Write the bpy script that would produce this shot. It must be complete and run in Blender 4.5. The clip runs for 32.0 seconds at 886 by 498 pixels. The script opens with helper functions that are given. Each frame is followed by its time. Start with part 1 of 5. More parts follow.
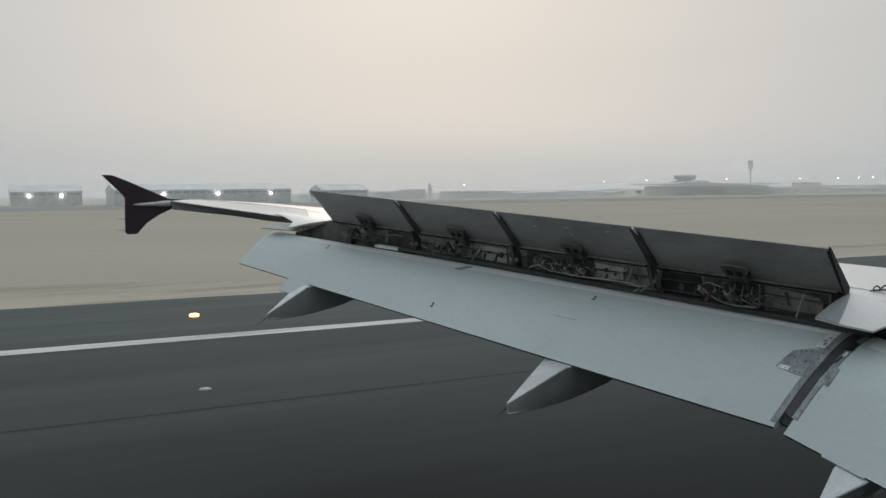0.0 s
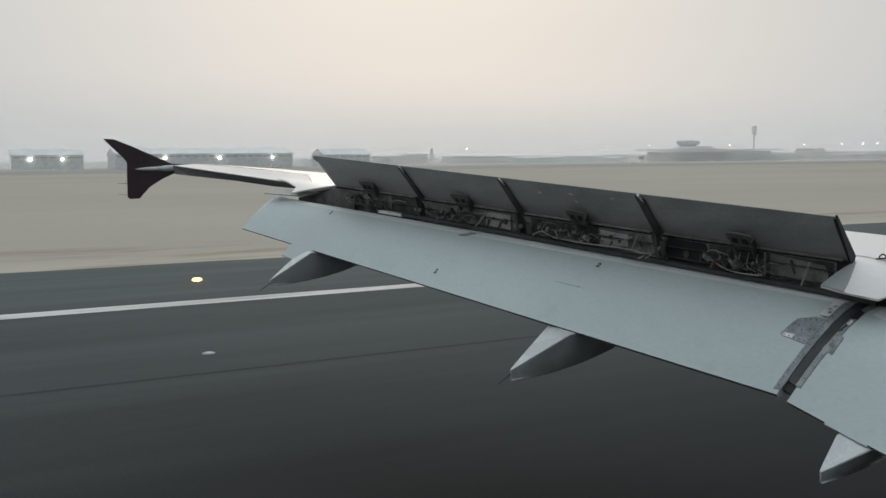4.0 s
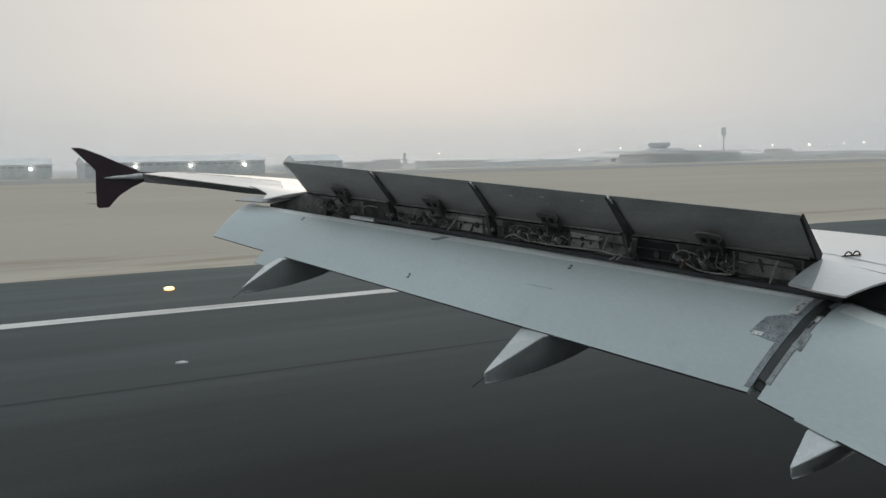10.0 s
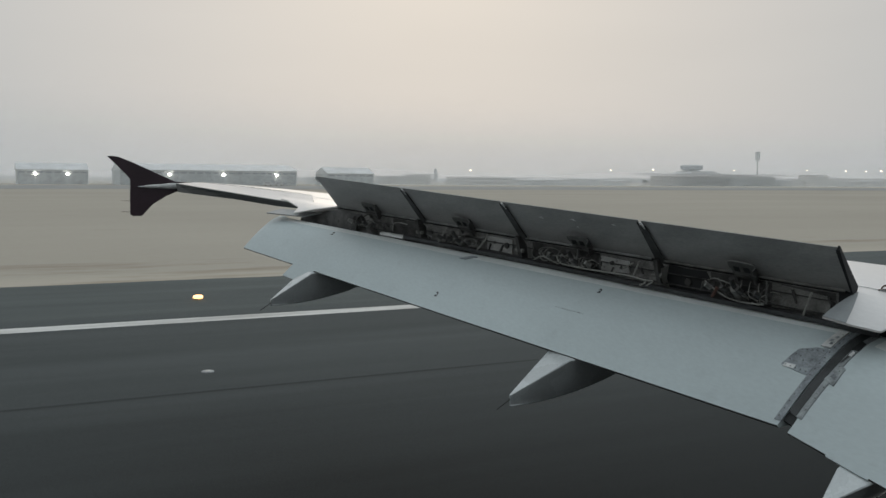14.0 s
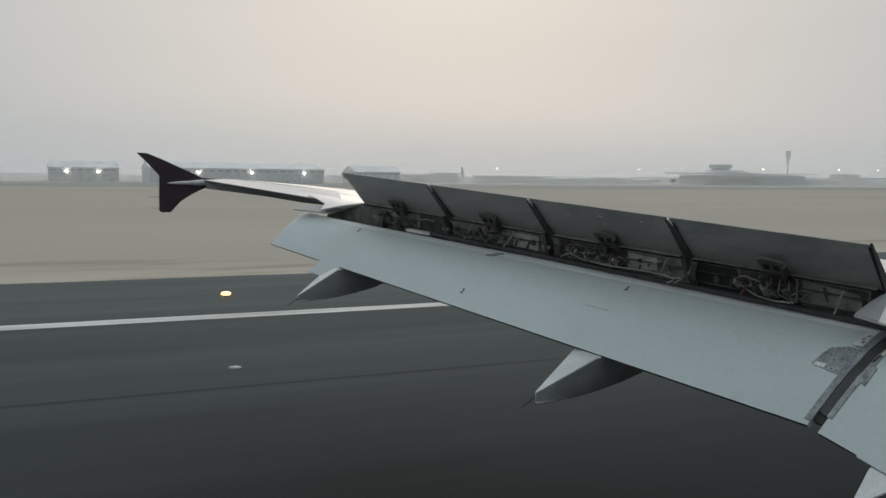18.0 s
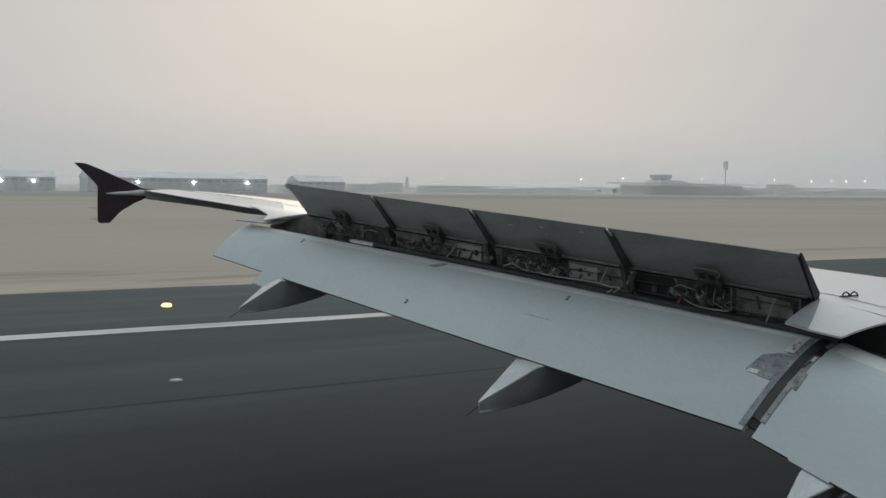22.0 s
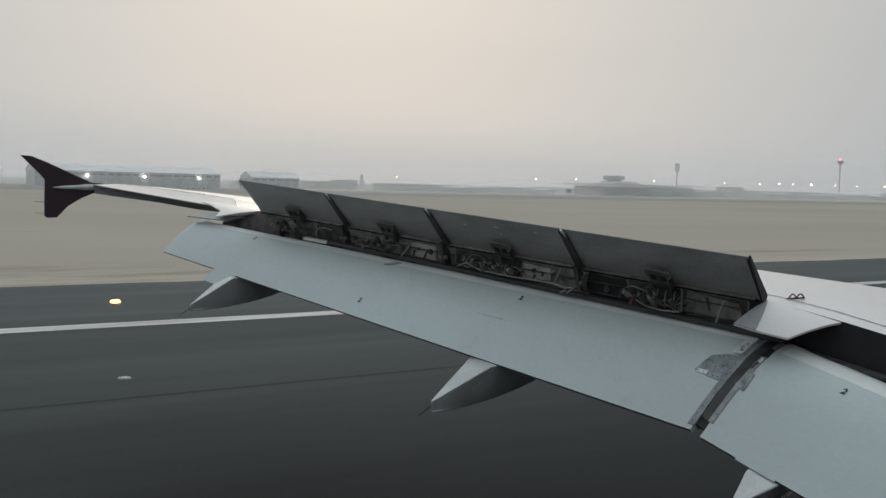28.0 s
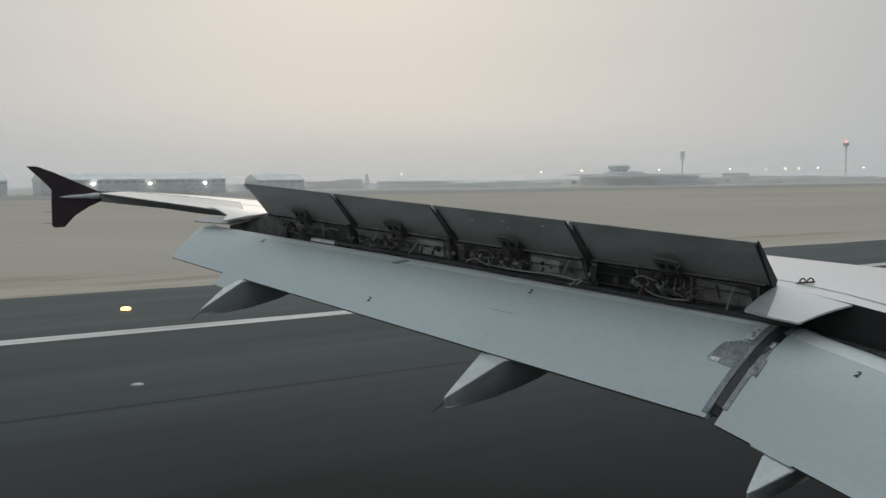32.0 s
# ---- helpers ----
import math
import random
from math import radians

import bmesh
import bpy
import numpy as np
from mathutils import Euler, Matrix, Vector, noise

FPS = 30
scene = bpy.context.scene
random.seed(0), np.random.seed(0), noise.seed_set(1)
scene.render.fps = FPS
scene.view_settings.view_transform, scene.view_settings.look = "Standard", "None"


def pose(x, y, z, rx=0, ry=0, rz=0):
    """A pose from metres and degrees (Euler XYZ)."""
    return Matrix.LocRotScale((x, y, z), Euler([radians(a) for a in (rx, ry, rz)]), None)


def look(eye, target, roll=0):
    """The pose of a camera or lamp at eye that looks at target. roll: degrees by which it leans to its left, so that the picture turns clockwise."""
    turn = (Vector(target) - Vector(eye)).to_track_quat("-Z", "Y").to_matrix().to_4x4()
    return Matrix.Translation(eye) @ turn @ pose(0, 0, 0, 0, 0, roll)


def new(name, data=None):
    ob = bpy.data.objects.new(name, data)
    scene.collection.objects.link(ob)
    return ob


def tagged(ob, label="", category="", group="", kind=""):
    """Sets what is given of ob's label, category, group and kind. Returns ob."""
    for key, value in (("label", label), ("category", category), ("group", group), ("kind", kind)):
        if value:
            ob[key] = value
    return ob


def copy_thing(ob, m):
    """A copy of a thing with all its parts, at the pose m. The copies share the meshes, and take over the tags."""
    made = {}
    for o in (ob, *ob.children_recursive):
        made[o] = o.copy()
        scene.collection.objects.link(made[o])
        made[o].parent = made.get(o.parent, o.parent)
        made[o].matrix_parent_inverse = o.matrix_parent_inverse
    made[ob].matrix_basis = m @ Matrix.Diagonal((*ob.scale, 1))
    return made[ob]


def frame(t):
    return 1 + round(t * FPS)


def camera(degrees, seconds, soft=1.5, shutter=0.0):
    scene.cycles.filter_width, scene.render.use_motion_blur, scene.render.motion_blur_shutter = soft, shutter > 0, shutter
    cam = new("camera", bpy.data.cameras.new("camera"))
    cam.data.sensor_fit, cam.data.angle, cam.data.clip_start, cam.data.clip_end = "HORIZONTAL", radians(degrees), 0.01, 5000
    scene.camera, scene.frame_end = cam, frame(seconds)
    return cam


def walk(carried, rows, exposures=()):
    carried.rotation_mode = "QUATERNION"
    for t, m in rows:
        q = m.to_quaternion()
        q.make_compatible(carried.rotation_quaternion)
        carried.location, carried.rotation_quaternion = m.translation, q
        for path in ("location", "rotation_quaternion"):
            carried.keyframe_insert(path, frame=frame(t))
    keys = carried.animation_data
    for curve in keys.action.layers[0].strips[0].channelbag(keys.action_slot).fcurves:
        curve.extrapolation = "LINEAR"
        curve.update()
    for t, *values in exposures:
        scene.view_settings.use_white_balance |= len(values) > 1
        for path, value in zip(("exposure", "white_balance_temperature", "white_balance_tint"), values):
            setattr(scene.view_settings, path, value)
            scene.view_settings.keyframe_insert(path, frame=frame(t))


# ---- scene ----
cam = camera(52.3, 32.0)
PATH = [
    (0, -0.008, -0.023, 4.425, 86.521, 0.687, -26.806),
    (0.5, -0.019, -0.010, 4.425, 86.058, 0.744, -27.007),
    (1, -0.018, -0.015, 4.423, 85.880, 0.781, -27.052),
    (1.5, -0.015, -0.019, 4.421, 85.959, 0.689, -27.017),
    (2, -0.013, -0.027, 4.422, 85.666, 0.596, -27.125),
    (2.5, -0.021, -0.027, 4.428, 85.650, 0.818, -27.226),
    (3, -0.036, 0.012, 4.437, 84.962, 0.651, -26.563),
    (3.5, -0.025, 0.032, 4.438, 84.472, 0.557, -26.349),
    (4, -0.016, 0.009, 4.435, 84.308, 0.484, -26.676),
    (4.5, -0.008, -0.008, 4.435, 84.501, 0.506, -27.212),
    (6.5, -0.017, -0.005, 4.464, 84.743, 1.061, -27.496),
    (7, -0.015, -0.021, 4.468, 84.758, 1.254, -27.551),
    (7.5, -0.017, -0.001, 4.468, 84.665, 1.136, -27.699),
    (8, -0.007, -0.015, 4.458, 84.965, 1.067, -27.955),
    (8.5, -0.005, 0.000, 4.454, 84.795, 1.194, -27.989),
    (9, -0.001, -0.017, 4.448, 84.768, 0.866, -28.009),
    (9.5, 0.004, -0.009, 4.435, 84.632, 1.064, -28.294),
    (10, -0.002, -0.007, 4.431, 84.580, 1.216, -28.388),
    (10.5, -0.002, -0.015, 4.434, 84.531, 1.008, -28.137),
    (11, 0.005, -0.010, 4.448, 84.440, 0.243, -28.040),
    (11.5, 0.004, 0.026, 4.451, 84.345, -0.105, -27.906),
    (12, 0.011, 0.018, 4.452, 84.560, -0.659, -27.445),
    (12.5, 0.005, 0.021, 4.450, 85.137, -0.762, -27.007),
    (13, 0.004, 0.022, 4.461, 85.626, -1.488, -26.729),
    (13.5, 0.008, 0.023, 4.466, 85.681, -1.067, -26.601),
    (14, 0.005, 0.023, 4.461, 85.608, -0.429, -26.447),
    (14.5, 0.017, 0.018, 4.467, 85.544, -0.436, -26.391),
    (16.5, 0.009, 0.008, 4.453, 85.657, -1.277, -26.227),
    (17, 0.007, 0.015, 4.449, 85.710, -1.343, -25.597),
    (17.5, 0.010, 0.025, 4.448, 85.565, -1.364, -24.789),
    (18, 0.013, 0.034, 4.439, 85.504, -0.562, -24.755),
    (18.5, 0.010, 0.027, 4.437, 85.463, 0.210, -25.189),
    (19, 0.007, 0.031, 4.438, 85.707, 0.237, -25.001),
    (19.5, 0.009, 0.021, 4.447, 85.757, 0.060, -25.441),
    (20, 0.004, 0.017, 4.450, 85.828, 0.059, -26.186),
    (20.5, 0.006, 0.011, 4.449, 85.651, -0.064, -26.722),
    (21, 0.009, -0.007, 4.448, 85.872, -0.365, -27.046),
    (21.5, 0.012, -0.015, 4.446, 86.355, -0.483, -28.104),
    (22, 0.006, -0.016, 4.453, 86.152, -0.604, -28.255),
    (22.5, 0.014, -0.008, 4.453, 85.990, -0.927, -28.193),
    (23, 0.020, -0.005, 4.452, 86.048, -0.858, -28.265),
    (23.5, 0.019, -0.004, 4.452, 86.173, -0.761, -28.008),
    (24, 0.012, -0.004, 4.449, 86.351, -0.779, -27.818),
    (24.5, 0.016, -0.005, 4.447, 86.743, -0.634, -28.920),
    (25, 0.018, 0.006, 4.448, 86.619, -0.793, -29.214),
    (25.5, 0.010, -0.004, 4.452, 86.650, -0.753, -29.449),
    (27.5, 0.001, -0.003, 4.455, 86.341, -0.762, -31.334),
    (28, 0.011, -0.005, 4.460, 86.093, -1.380, -31.106),
    (28.5, 0.014, 0.001, 4.459, 86.097, -1.356, -31.110),
    (29, 0.013, -0.005, 4.457, 85.973, -0.986, -31.211),
    (29.5, 0.009, 0.007, 4.460, 85.905, -0.253, -31.075),
    (30, 0.009, 0.006, 4.457, 85.840, -0.119, -30.712),
    (30.5, 0.011, 0.002, 4.454, 85.834, -0.110, -30.274),
    (31, 0.013, -0.006, 4.460, 85.792, -0.178, -30.152),
    (31.5, 0.011, -0.000, 4.461, 85.804, 0.375, -30.672),
    (32, 0.008, -0.005, 4.462, 85.849, 0.620, -30.776),
]
EXPOSURES = [(0.0, -0.03), (2.0, 0.01), (4.0, 0.10), (7.0, 0.01), (11.0, 0.08), (13.0, -0.08), (14.0, -0.10), (17.0, -0.10), (19.0, -0.05), (21.0, -0.09), (25.0, -0.18), (28.0, -0.09), (32.0, -0.10)]
walk(cam, [(r[0], pose(*r[1:])) for r in PATH], EXPOSURES)

# ---- light: hazy sky at dawn, the sun veiled ahead of the wing ----
SUN_AZ, SUN_EL = radians(26.0), radians(24.0)   # azimuth from +Y towards +X
SUN_DIR = Vector((math.sin(SUN_AZ) * math.cos(SUN_EL), math.cos(SUN_AZ) * math.cos(SUN_EL), math.sin(SUN_EL)))


def build_world():
    w = bpy.data.worlds.new("hazy_sky")
    scene.world = w
    w.use_nodes = True
    nt = w.node_tree
    nt.nodes.clear()
    N, L = nt.nodes.new, nt.links.new
    out, bg = N("ShaderNodeOutputWorld"), N("ShaderNodeBackground")
    sky = N("ShaderNodeTexSky")
    sky.sky_type, sky.sun_disc = "NISHITA", False
    sky.sun_elevation, sky.sun_rotation = SUN_EL, SUN_AZ
    sky.dust_density, sky.air_density = 4.0, 1.5
    dim = N("ShaderNodeVectorMath")
    dim.operation = "SCALE"
    dim.inputs["Scale"].default_value = 0.004
    L(sky.outputs[0], dim.inputs[0])
    tc = N("ShaderNodeTexCoord")
    sep = N("ShaderNodeSeparateXYZ")
    L(tc.outputs["Generated"], sep.inputs[0])
    ramp = N("ShaderNodeValToRGB")
    el = ramp.color_ramp.elements
    el[0].position, el[0].color = 0.0, (0.465, 0.50, 0.527, 1)
    el[1].position, el[1].color = 1.0, (0.95, 1.07, 1.13, 1)
    for pos, col in ((0.06, (0.463, 0.494, 0.515, 1)), (0.14, (0.452, 0.480, 0.497, 1)), (0.30, (0.460, 0.480, 0.490, 1)), (0.6, (0.76, 0.83, 0.87, 1))):
        e = el.new(pos)
        e.color = col
    L(sep.outputs["Z"], ramp.inputs[0])
    dot = N("ShaderNodeVectorMath")
    dot.operation = "DOT_PRODUCT"
    dot.inputs[1].default_value = SUN_DIR
    L(tc.outputs["Generated"], dot.inputs[0])
    # the wide brightening of the haze towards the sun, and the dimmer sky away from it
    wide = N("ShaderNodeMapRange")
    wide.inputs["From Min"].default_value, wide.inputs["From Max"].default_value = -0.6, 1.0
    wide.inputs["To Min"].default_value, wide.inputs["To Max"].default_value = 0.52, 1.0
    wide.interpolation_type = "SMOOTHSTEP"
    L(dot.outputs["Value"], wide.inputs[0])
    glow = N("ShaderNodeMapRange")
    glow.inputs["From Min"].default_value, glow.inputs["From Max"].default_value = 0.74, 1.0
    glow.interpolation_type = "SMOOTHSTEP"
    L(dot.outputs["Value"], glow.inputs[0])
    scaled = N("ShaderNodeVectorMath")
    scaled.operation = "SCALE"
    L(ramp.outputs[0], scaled.inputs[0])
    L(wide.outputs[0], scaled.inputs["Scale"])
    warm = N("ShaderNodeVectorMath")
    warm.operation = "SCALE"
    warm.inputs[0].default_value = (0.178, 0.132, 0.096)
    L(glow.outputs[0], warm.inputs["Scale"])
    add1, add2 = N("ShaderNodeVectorMath"), N("ShaderNodeVectorMath")
    L(scaled.outputs[0], add1.inputs[0]), L(warm.outputs[0], add1.inputs[1])
    L(add1.outputs[0], add2.inputs[0]), L(dim.outputs[0], add2.inputs[1])
    # fine uneven veils in the haze
    nz = N("ShaderNodeTexNoise")
    nz.inputs["Scale"].default_value, nz.inputs["Detail"].default_value = 2.2, 3.0
    mp = N("ShaderNodeMapping")
    mp.inputs["Scale"].default_value = (1, 1, 5)
    L(tc.outputs["Generated"], mp.inputs[0]), L(mp.outputs[0], nz.inputs["Vector"])
    vr = N("ShaderNodeMapRange")
    vr.inputs["To Min"].default_value, vr.inputs["To Max"].default_value = 0.96, 1.04
    L(nz.outputs["Fac"], vr.inputs[0])
    fin = N("ShaderNodeVectorMath")
    fin.operation = "SCALE"
    L(add2.outputs[0], fin.inputs[0]), L(vr.outputs[0], fin.inputs["Scale"])
    L(fin.outputs[0], bg.inputs["Color"])
    bg.inputs["Strength"].default_value = 1.0
    L(bg.outputs[0], out.inputs[0])


build_world()
sun_data = bpy.data.lights.new("sun", "SUN")
sun_data.energy, sun_data.angle, sun_data.color = 0.25, radians(25), (1.0, 0.88, 0.74)
sun = new("sun", sun_data)
sun.matrix_world = look(SUN_DIR * 60, (0, 0, 0))


# ---- materials ----
def material(name, base, rough=0.5, metal=0.0, vary=0.12, scale=3.0, fine=60.0, bump=0.02, tint=None, coat=0.0, stretch=(1, 1, 1), rand=0.0, spots=0.0, spec=0.5, dust=0.0):
    m = bpy.data.materials.new(name)
    m.use_nodes = True
    nt = m.node_tree
    b = nt.nodes["Principled BSDF"]
    N, L = nt.nodes.new, nt.links.new
    tc, mp = N("ShaderNodeTexCoord"), N("ShaderNodeMapping")
    mp.inputs["Scale"].default_value = stretch
    L(tc.outputs["Object"], mp.inputs[0])
    big, small = N("ShaderNodeTexNoise"), N("ShaderNodeTexNoise")
    big.inputs["Scale"].default_value, big.inputs["Detail"].default_value = scale, 5
    small.inputs["Scale"].default_value, small.inputs["Detail"].default_value = fine, 3
    L(mp.outputs[0], big.inputs["Vector"]), L(mp.outputs[0], small.inputs["Vector"])
    mix = N("ShaderNodeMix")
    mix.data_type = "RGBA"
    dark = tint or tuple(c * (1 - 2.2 * vary) for c in base)
    light = tuple(min(1, c * (1 + 1.2 * vary)) for c in base)
    mix.inputs["A"].default_value, mix.inputs["B"].default_value = (*dark, 1), (*light, 1)
    mr = N("ShaderNodeMapRange")
    mr.inputs["From Min"].default_value, mr.inputs["From Max"].default_value = 0.3, 0.62
    L(big.outputs["Fac"], mr.inputs[0]), L(mr.outputs[0], mix.inputs["Factor"])
    mix2 = N("ShaderNodeMix")
    mix2.data_type, mix2.blend_type = "RGBA", "MULTIPLY"
    mr2 = N("ShaderNodeMapRange")
    mr2.inputs["From Min"].default_value, mr2.inputs["From Max"].default_value = 0.3, 0.7
    mr2.inputs["To Min"].default_value, mr2.inputs["To Max"].default_value = 1 - 1.6 * vary, 1.0
    L(small.outputs["Fac"], mr2.inputs[0])
    mix2.inputs["Factor"].default_value = 1.0
    L(mix.outputs["Result"], mix2.inputs["A"]), L(mr2.outputs[0], mix2.inputs["B"])
    col = mix2.outputs["Result"]
    if rand:
        oi, mr3, mx = N("ShaderNodeObjectInfo"), N("ShaderNodeMapRange"), N("ShaderNodeMix")
        mr3.inputs["To Min"].default_value, mr3.inputs["To Max"].default_value = 1 - rand, 1 + rand * 0.5
        mx.data_type, mx.blend_type = "RGBA", "MULTIPLY"
        mx.inputs["Factor"].default_value = 1.0
        L(oi.outputs["Random"], mr3.inputs[0]), L(col, mx.inputs["A"]), L(mr3.outputs[0], mx.inputs["B"])
        col = mx.outputs["Result"]
    if spots:
        sp, ms, mx = N("ShaderNodeTexNoise"), N("ShaderNodeMapRange"), N("ShaderNodeMix")
        sp.inputs["Scale"].default_value, sp.inputs["Detail"].default_value = scale * 4.3, 8
        L(tc.outputs["Object"], sp.inputs["Vector"])
        ms.inputs["From Min"].default_value, ms.inputs["From Max"].default_value = 0.62, 0.75
        ms.inputs["To Min"].default_value, ms.inputs["To Max"].default_value = 1.0, 1 - spots
        mx.data_type, mx.blend_type = "RGBA", "MULTIPLY"
        mx.inputs["Factor"].default_value = 1.0
        L(sp.outputs["Fac"], ms.inputs[0]), L(col, mx.inputs["A"]), L(ms.outputs[0], mx.inputs["B"])
        col = mx.outputs["Result"]
    L(col, b.inputs["Base Color"])
    rr = N("ShaderNodeMapRange")
    rr.inputs["To Min"].default_value, rr.inputs["To Max"].default_value = max(0.03, rough - 0.12), min(1, rough + 0.12)
    L(big.outputs["Fac"], rr.inputs[0]), L(rr.outputs[0], b.inputs["Roughness"])
    b.inputs["Metallic"].default_value = metal
    b.inputs["Coat Weight"].default_value = coat
    b.inputs["Coat Roughness"].default_value = 0.3
    b.inputs["Sheen Weight"].default_value, b.inputs["Sheen Roughness"].default_value = dust, 0.4
    b.inputs["Specular IOR Level"].default_value = spec
    if bump:
        bp = N("ShaderNodeBump")
        bp.inputs["Strength"].default_value, bp.inputs["Distance"].default_value = 0.5, bump
        L(small.outputs["Fac"], bp.inputs["Height"]), L(bp.outputs[0], b.inputs["Normal"])
    return m


def emitter(name, col, strength):
    m = bpy.data.materials.new(name)
    m.use_nodes = True
    b = m.node_tree.nodes["Principled BSDF"]
    b.inputs["Base Color"].default_value = (*col, 1)
    b.inputs["Emission Color"].default_value, b.inputs["Emission Strength"].default_value = (*col, 1), strength
    return m


PAINT = material("aircraft_grey_paint", (0.555, 0.625, 0.628), 0.5, 0, 0.045, 0.9, 45, 0.0002, coat=0.1, dust=0.5, stretch=(1.0, 0.35, 1.0), spots=0.07)
WHITE = material("aircraft_white_paint", (0.71, 0.682, 0.664), 0.34, 0, 0.04, 0.8, 40, 0.0004, coat=0.9, stretch=(1.0, 0.4, 1.0))
# pale strip paint, made brighter still to offset shade from the spoilers
NOSE = material("brightened_pale_paint", (0.78, 0.81, 0.79), 0.45, 0, 0.05, 1.2, 45, 0.0002, coat=0.1, dust=0.5, stretch=(1.0, 0.35, 1.0), spots=0.10)
SKINGREY = material("mid_grey_skin", (0.30, 0.315, 0.32), 0.45, 0, 0.06, 3, 50, 0.0003)
UNDER = material("mottled_underside_paint", (0.34, 0.335, 0.32), 0.42, 0, 0.14, 3.0, 40, 0.0006, stretch=(1.5, 0.5, 1.5), spots=0.2, dust=1.0)
# dark grey for downward faces, with the shade below put into the colour
UNDERSHADE = material("shaded_grey_underside", (0.13, 0.128, 0.122), 0.6, 0, 0.14, 3.0, 40, 0.0006, stretch=(1.5, 0.5, 1.5), spots=0.2)
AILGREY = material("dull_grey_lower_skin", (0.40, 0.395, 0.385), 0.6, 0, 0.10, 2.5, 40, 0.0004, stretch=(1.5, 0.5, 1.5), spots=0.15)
FAIRING = material("fairing_grey_paint", (0.56, 0.59, 0.59), 0.28, 0, 0.06, 2.0, 45, 0.0005, coat=1.0, spots=0.12)
MAROON = material("maroon_paint", (0.052, 0.030, 0.040), 0.42, 0, 0.1, 2.0, 40, 0.0003, coat=0.2)
# rubber seals, and also the black strips and plates that draw shade
BLACK = material("black_rubber_and_shade", (0.018, 0.019, 0.02), 0.7, 0, 0.15, 8, 90, 0.001)
GAPSEAL = material("dusty_dark_rubber", (0.085, 0.084, 0.081), 0.65, 0, 0.2, 8, 70, 0.001)
SEAL = material("worn_grey_rubber", (0.050, 0.053, 0.054), 0.6, 0, 0.2, 8, 70, 0.001)
SPARPAINT = material("dusty_spar_paint", (0.27, 0.265, 0.25), 0.6, 0.0, 0.25, 6, 50, 0.001, spots=0.5)
REDCAP = material("faded_red_brown_cap", (0.17, 0.095, 0.075), 0.6, 0, 0.15, 12, 60, 0.0005)
PALEPANEL = material("pale_grey_access_panel", (0.56, 0.555, 0.53), 0.55, 0, 0.12, 6, 50, 0.0006, spots=0.3)
PRIMER = material("grey_primer_metal", (0.38, 0.385, 0.375), 0.55, 0.1, 0.2, 7, 60, 0.001, spots=0.35)
STEEL = material("dull_bare_steel", (0.48, 0.48, 0.465), 0.42, 0.45, 0.2, 9, 80, 0.0006, spots=0.3)
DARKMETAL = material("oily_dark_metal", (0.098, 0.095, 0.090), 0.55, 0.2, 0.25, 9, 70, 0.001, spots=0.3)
HORN = material("dusty_dark_casting", (0.17, 0.167, 0.158), 0.6, 0.1, 0.2, 9, 70, 0.001, spots=0.3)
HOSE = material("braided_grey_hose", (0.36, 0.355, 0.33), 0.6, 0.2, 0.2, 12, 200, 0.001, rand=0.6)
RIBMETAL = material("dusty_rib_metal", (0.30, 0.295, 0.275), 0.6, 0.1, 0.2, 7, 60, 0.001, spots=0.3)
CREAM = material("cream_painted_strut", (0.36, 0.355, 0.325), 0.5, 0, 0.1, 8, 60, 0.0, spots=0.3)
PLATE = material("scuffed_doubler_metal", (0.30, 0.325, 0.34), 0.5, 0.15, 0.2, 10, 90, 0.001, spots=0.4)
STRIPGREY = material("worn_pale_strip", (0.335, 0.36, 0.36), 0.55, 0.05, 0.2, 8, 70, 0.0006, spots=0.35)
LABELWHITE = material("white_placard", (0.8, 0.8, 0.78), 0.5, 0, 0.08, 12, 60, 0.0)
INK = material("black_stencil_paint", (0.02, 0.02, 0.022), 0.5, 0, 0.1, 12, 60, 0.0)
FADED = material("nearly_worn_off_stencil", (0.50, 0.565, 0.565), 0.5, 0, 0.2, 20, 90, 0.0)
GREYINK = material("faded_grey_stencil", (0.33, 0.355, 0.36), 0.6, 0, 0.2, 20, 90, 0.0)
BRONZE = material("bronze_fitting", (0.10, 0.055, 0.03), 0.45, 0.6, 0.2, 20, 90, 0.0005)
# unseen hull, kept dark to cut light bounced onto the inboard flap
HULL = material("bounce_damping_hull", (0.13, 0.135, 0.14), 0.4, 0, 0.05, 0.8, 30, 0.0)
CABIN = material("cabin_lining", (0.05, 0.05, 0.052), 0.7, 0, 0.08, 4, 60, 0.001)
TYRE = material("tyre_rubber", (0.02, 0.02, 0.02), 0.8, 0, 0.1, 6, 50, 0.002)


# ---- mesh helpers ----
def part(name, bm, mat, parent=None, label="", smooth=False):
    me = bpy.data.meshes.new(name)
    bmesh.ops.recalc_face_normals(bm, faces=bm.faces)
    bm.to_mesh(me)
    bm.free()
    for mt in (mat if isinstance(mat, (list, tuple)) else [mat]):
        me.materials.append(mt)
    if smooth:
        for p in me.polygons:
            p.use_smooth = True
        me.set_sharp_from_angle(angle=radians(35))
    ob = new(name, me)
    ob.parent = parent
    if label:
        ob["label"] = label
    return ob


def empty(name, loc=(0, 0, 0)):
    ob = new(name)
    ob.location = loc
    return ob


def loft(rings, closed=True, caps=True, bm=None):
    bm = bm or bmesh.new()
    vs = [[bm.verts.new(p) for p in r] for r in rings]
    n = len(rings[0])
    for a, b in zip(vs, vs[1:]):
        for i in range(n if closed else n - 1):
            j = (i + 1) % n
            bm.faces.new((a[i], a[j], b[j], b[i]))
    if closed and caps:
        bm.faces.new(vs[0])
        bm.faces.new(list(reversed(vs[-1])))
    return bm


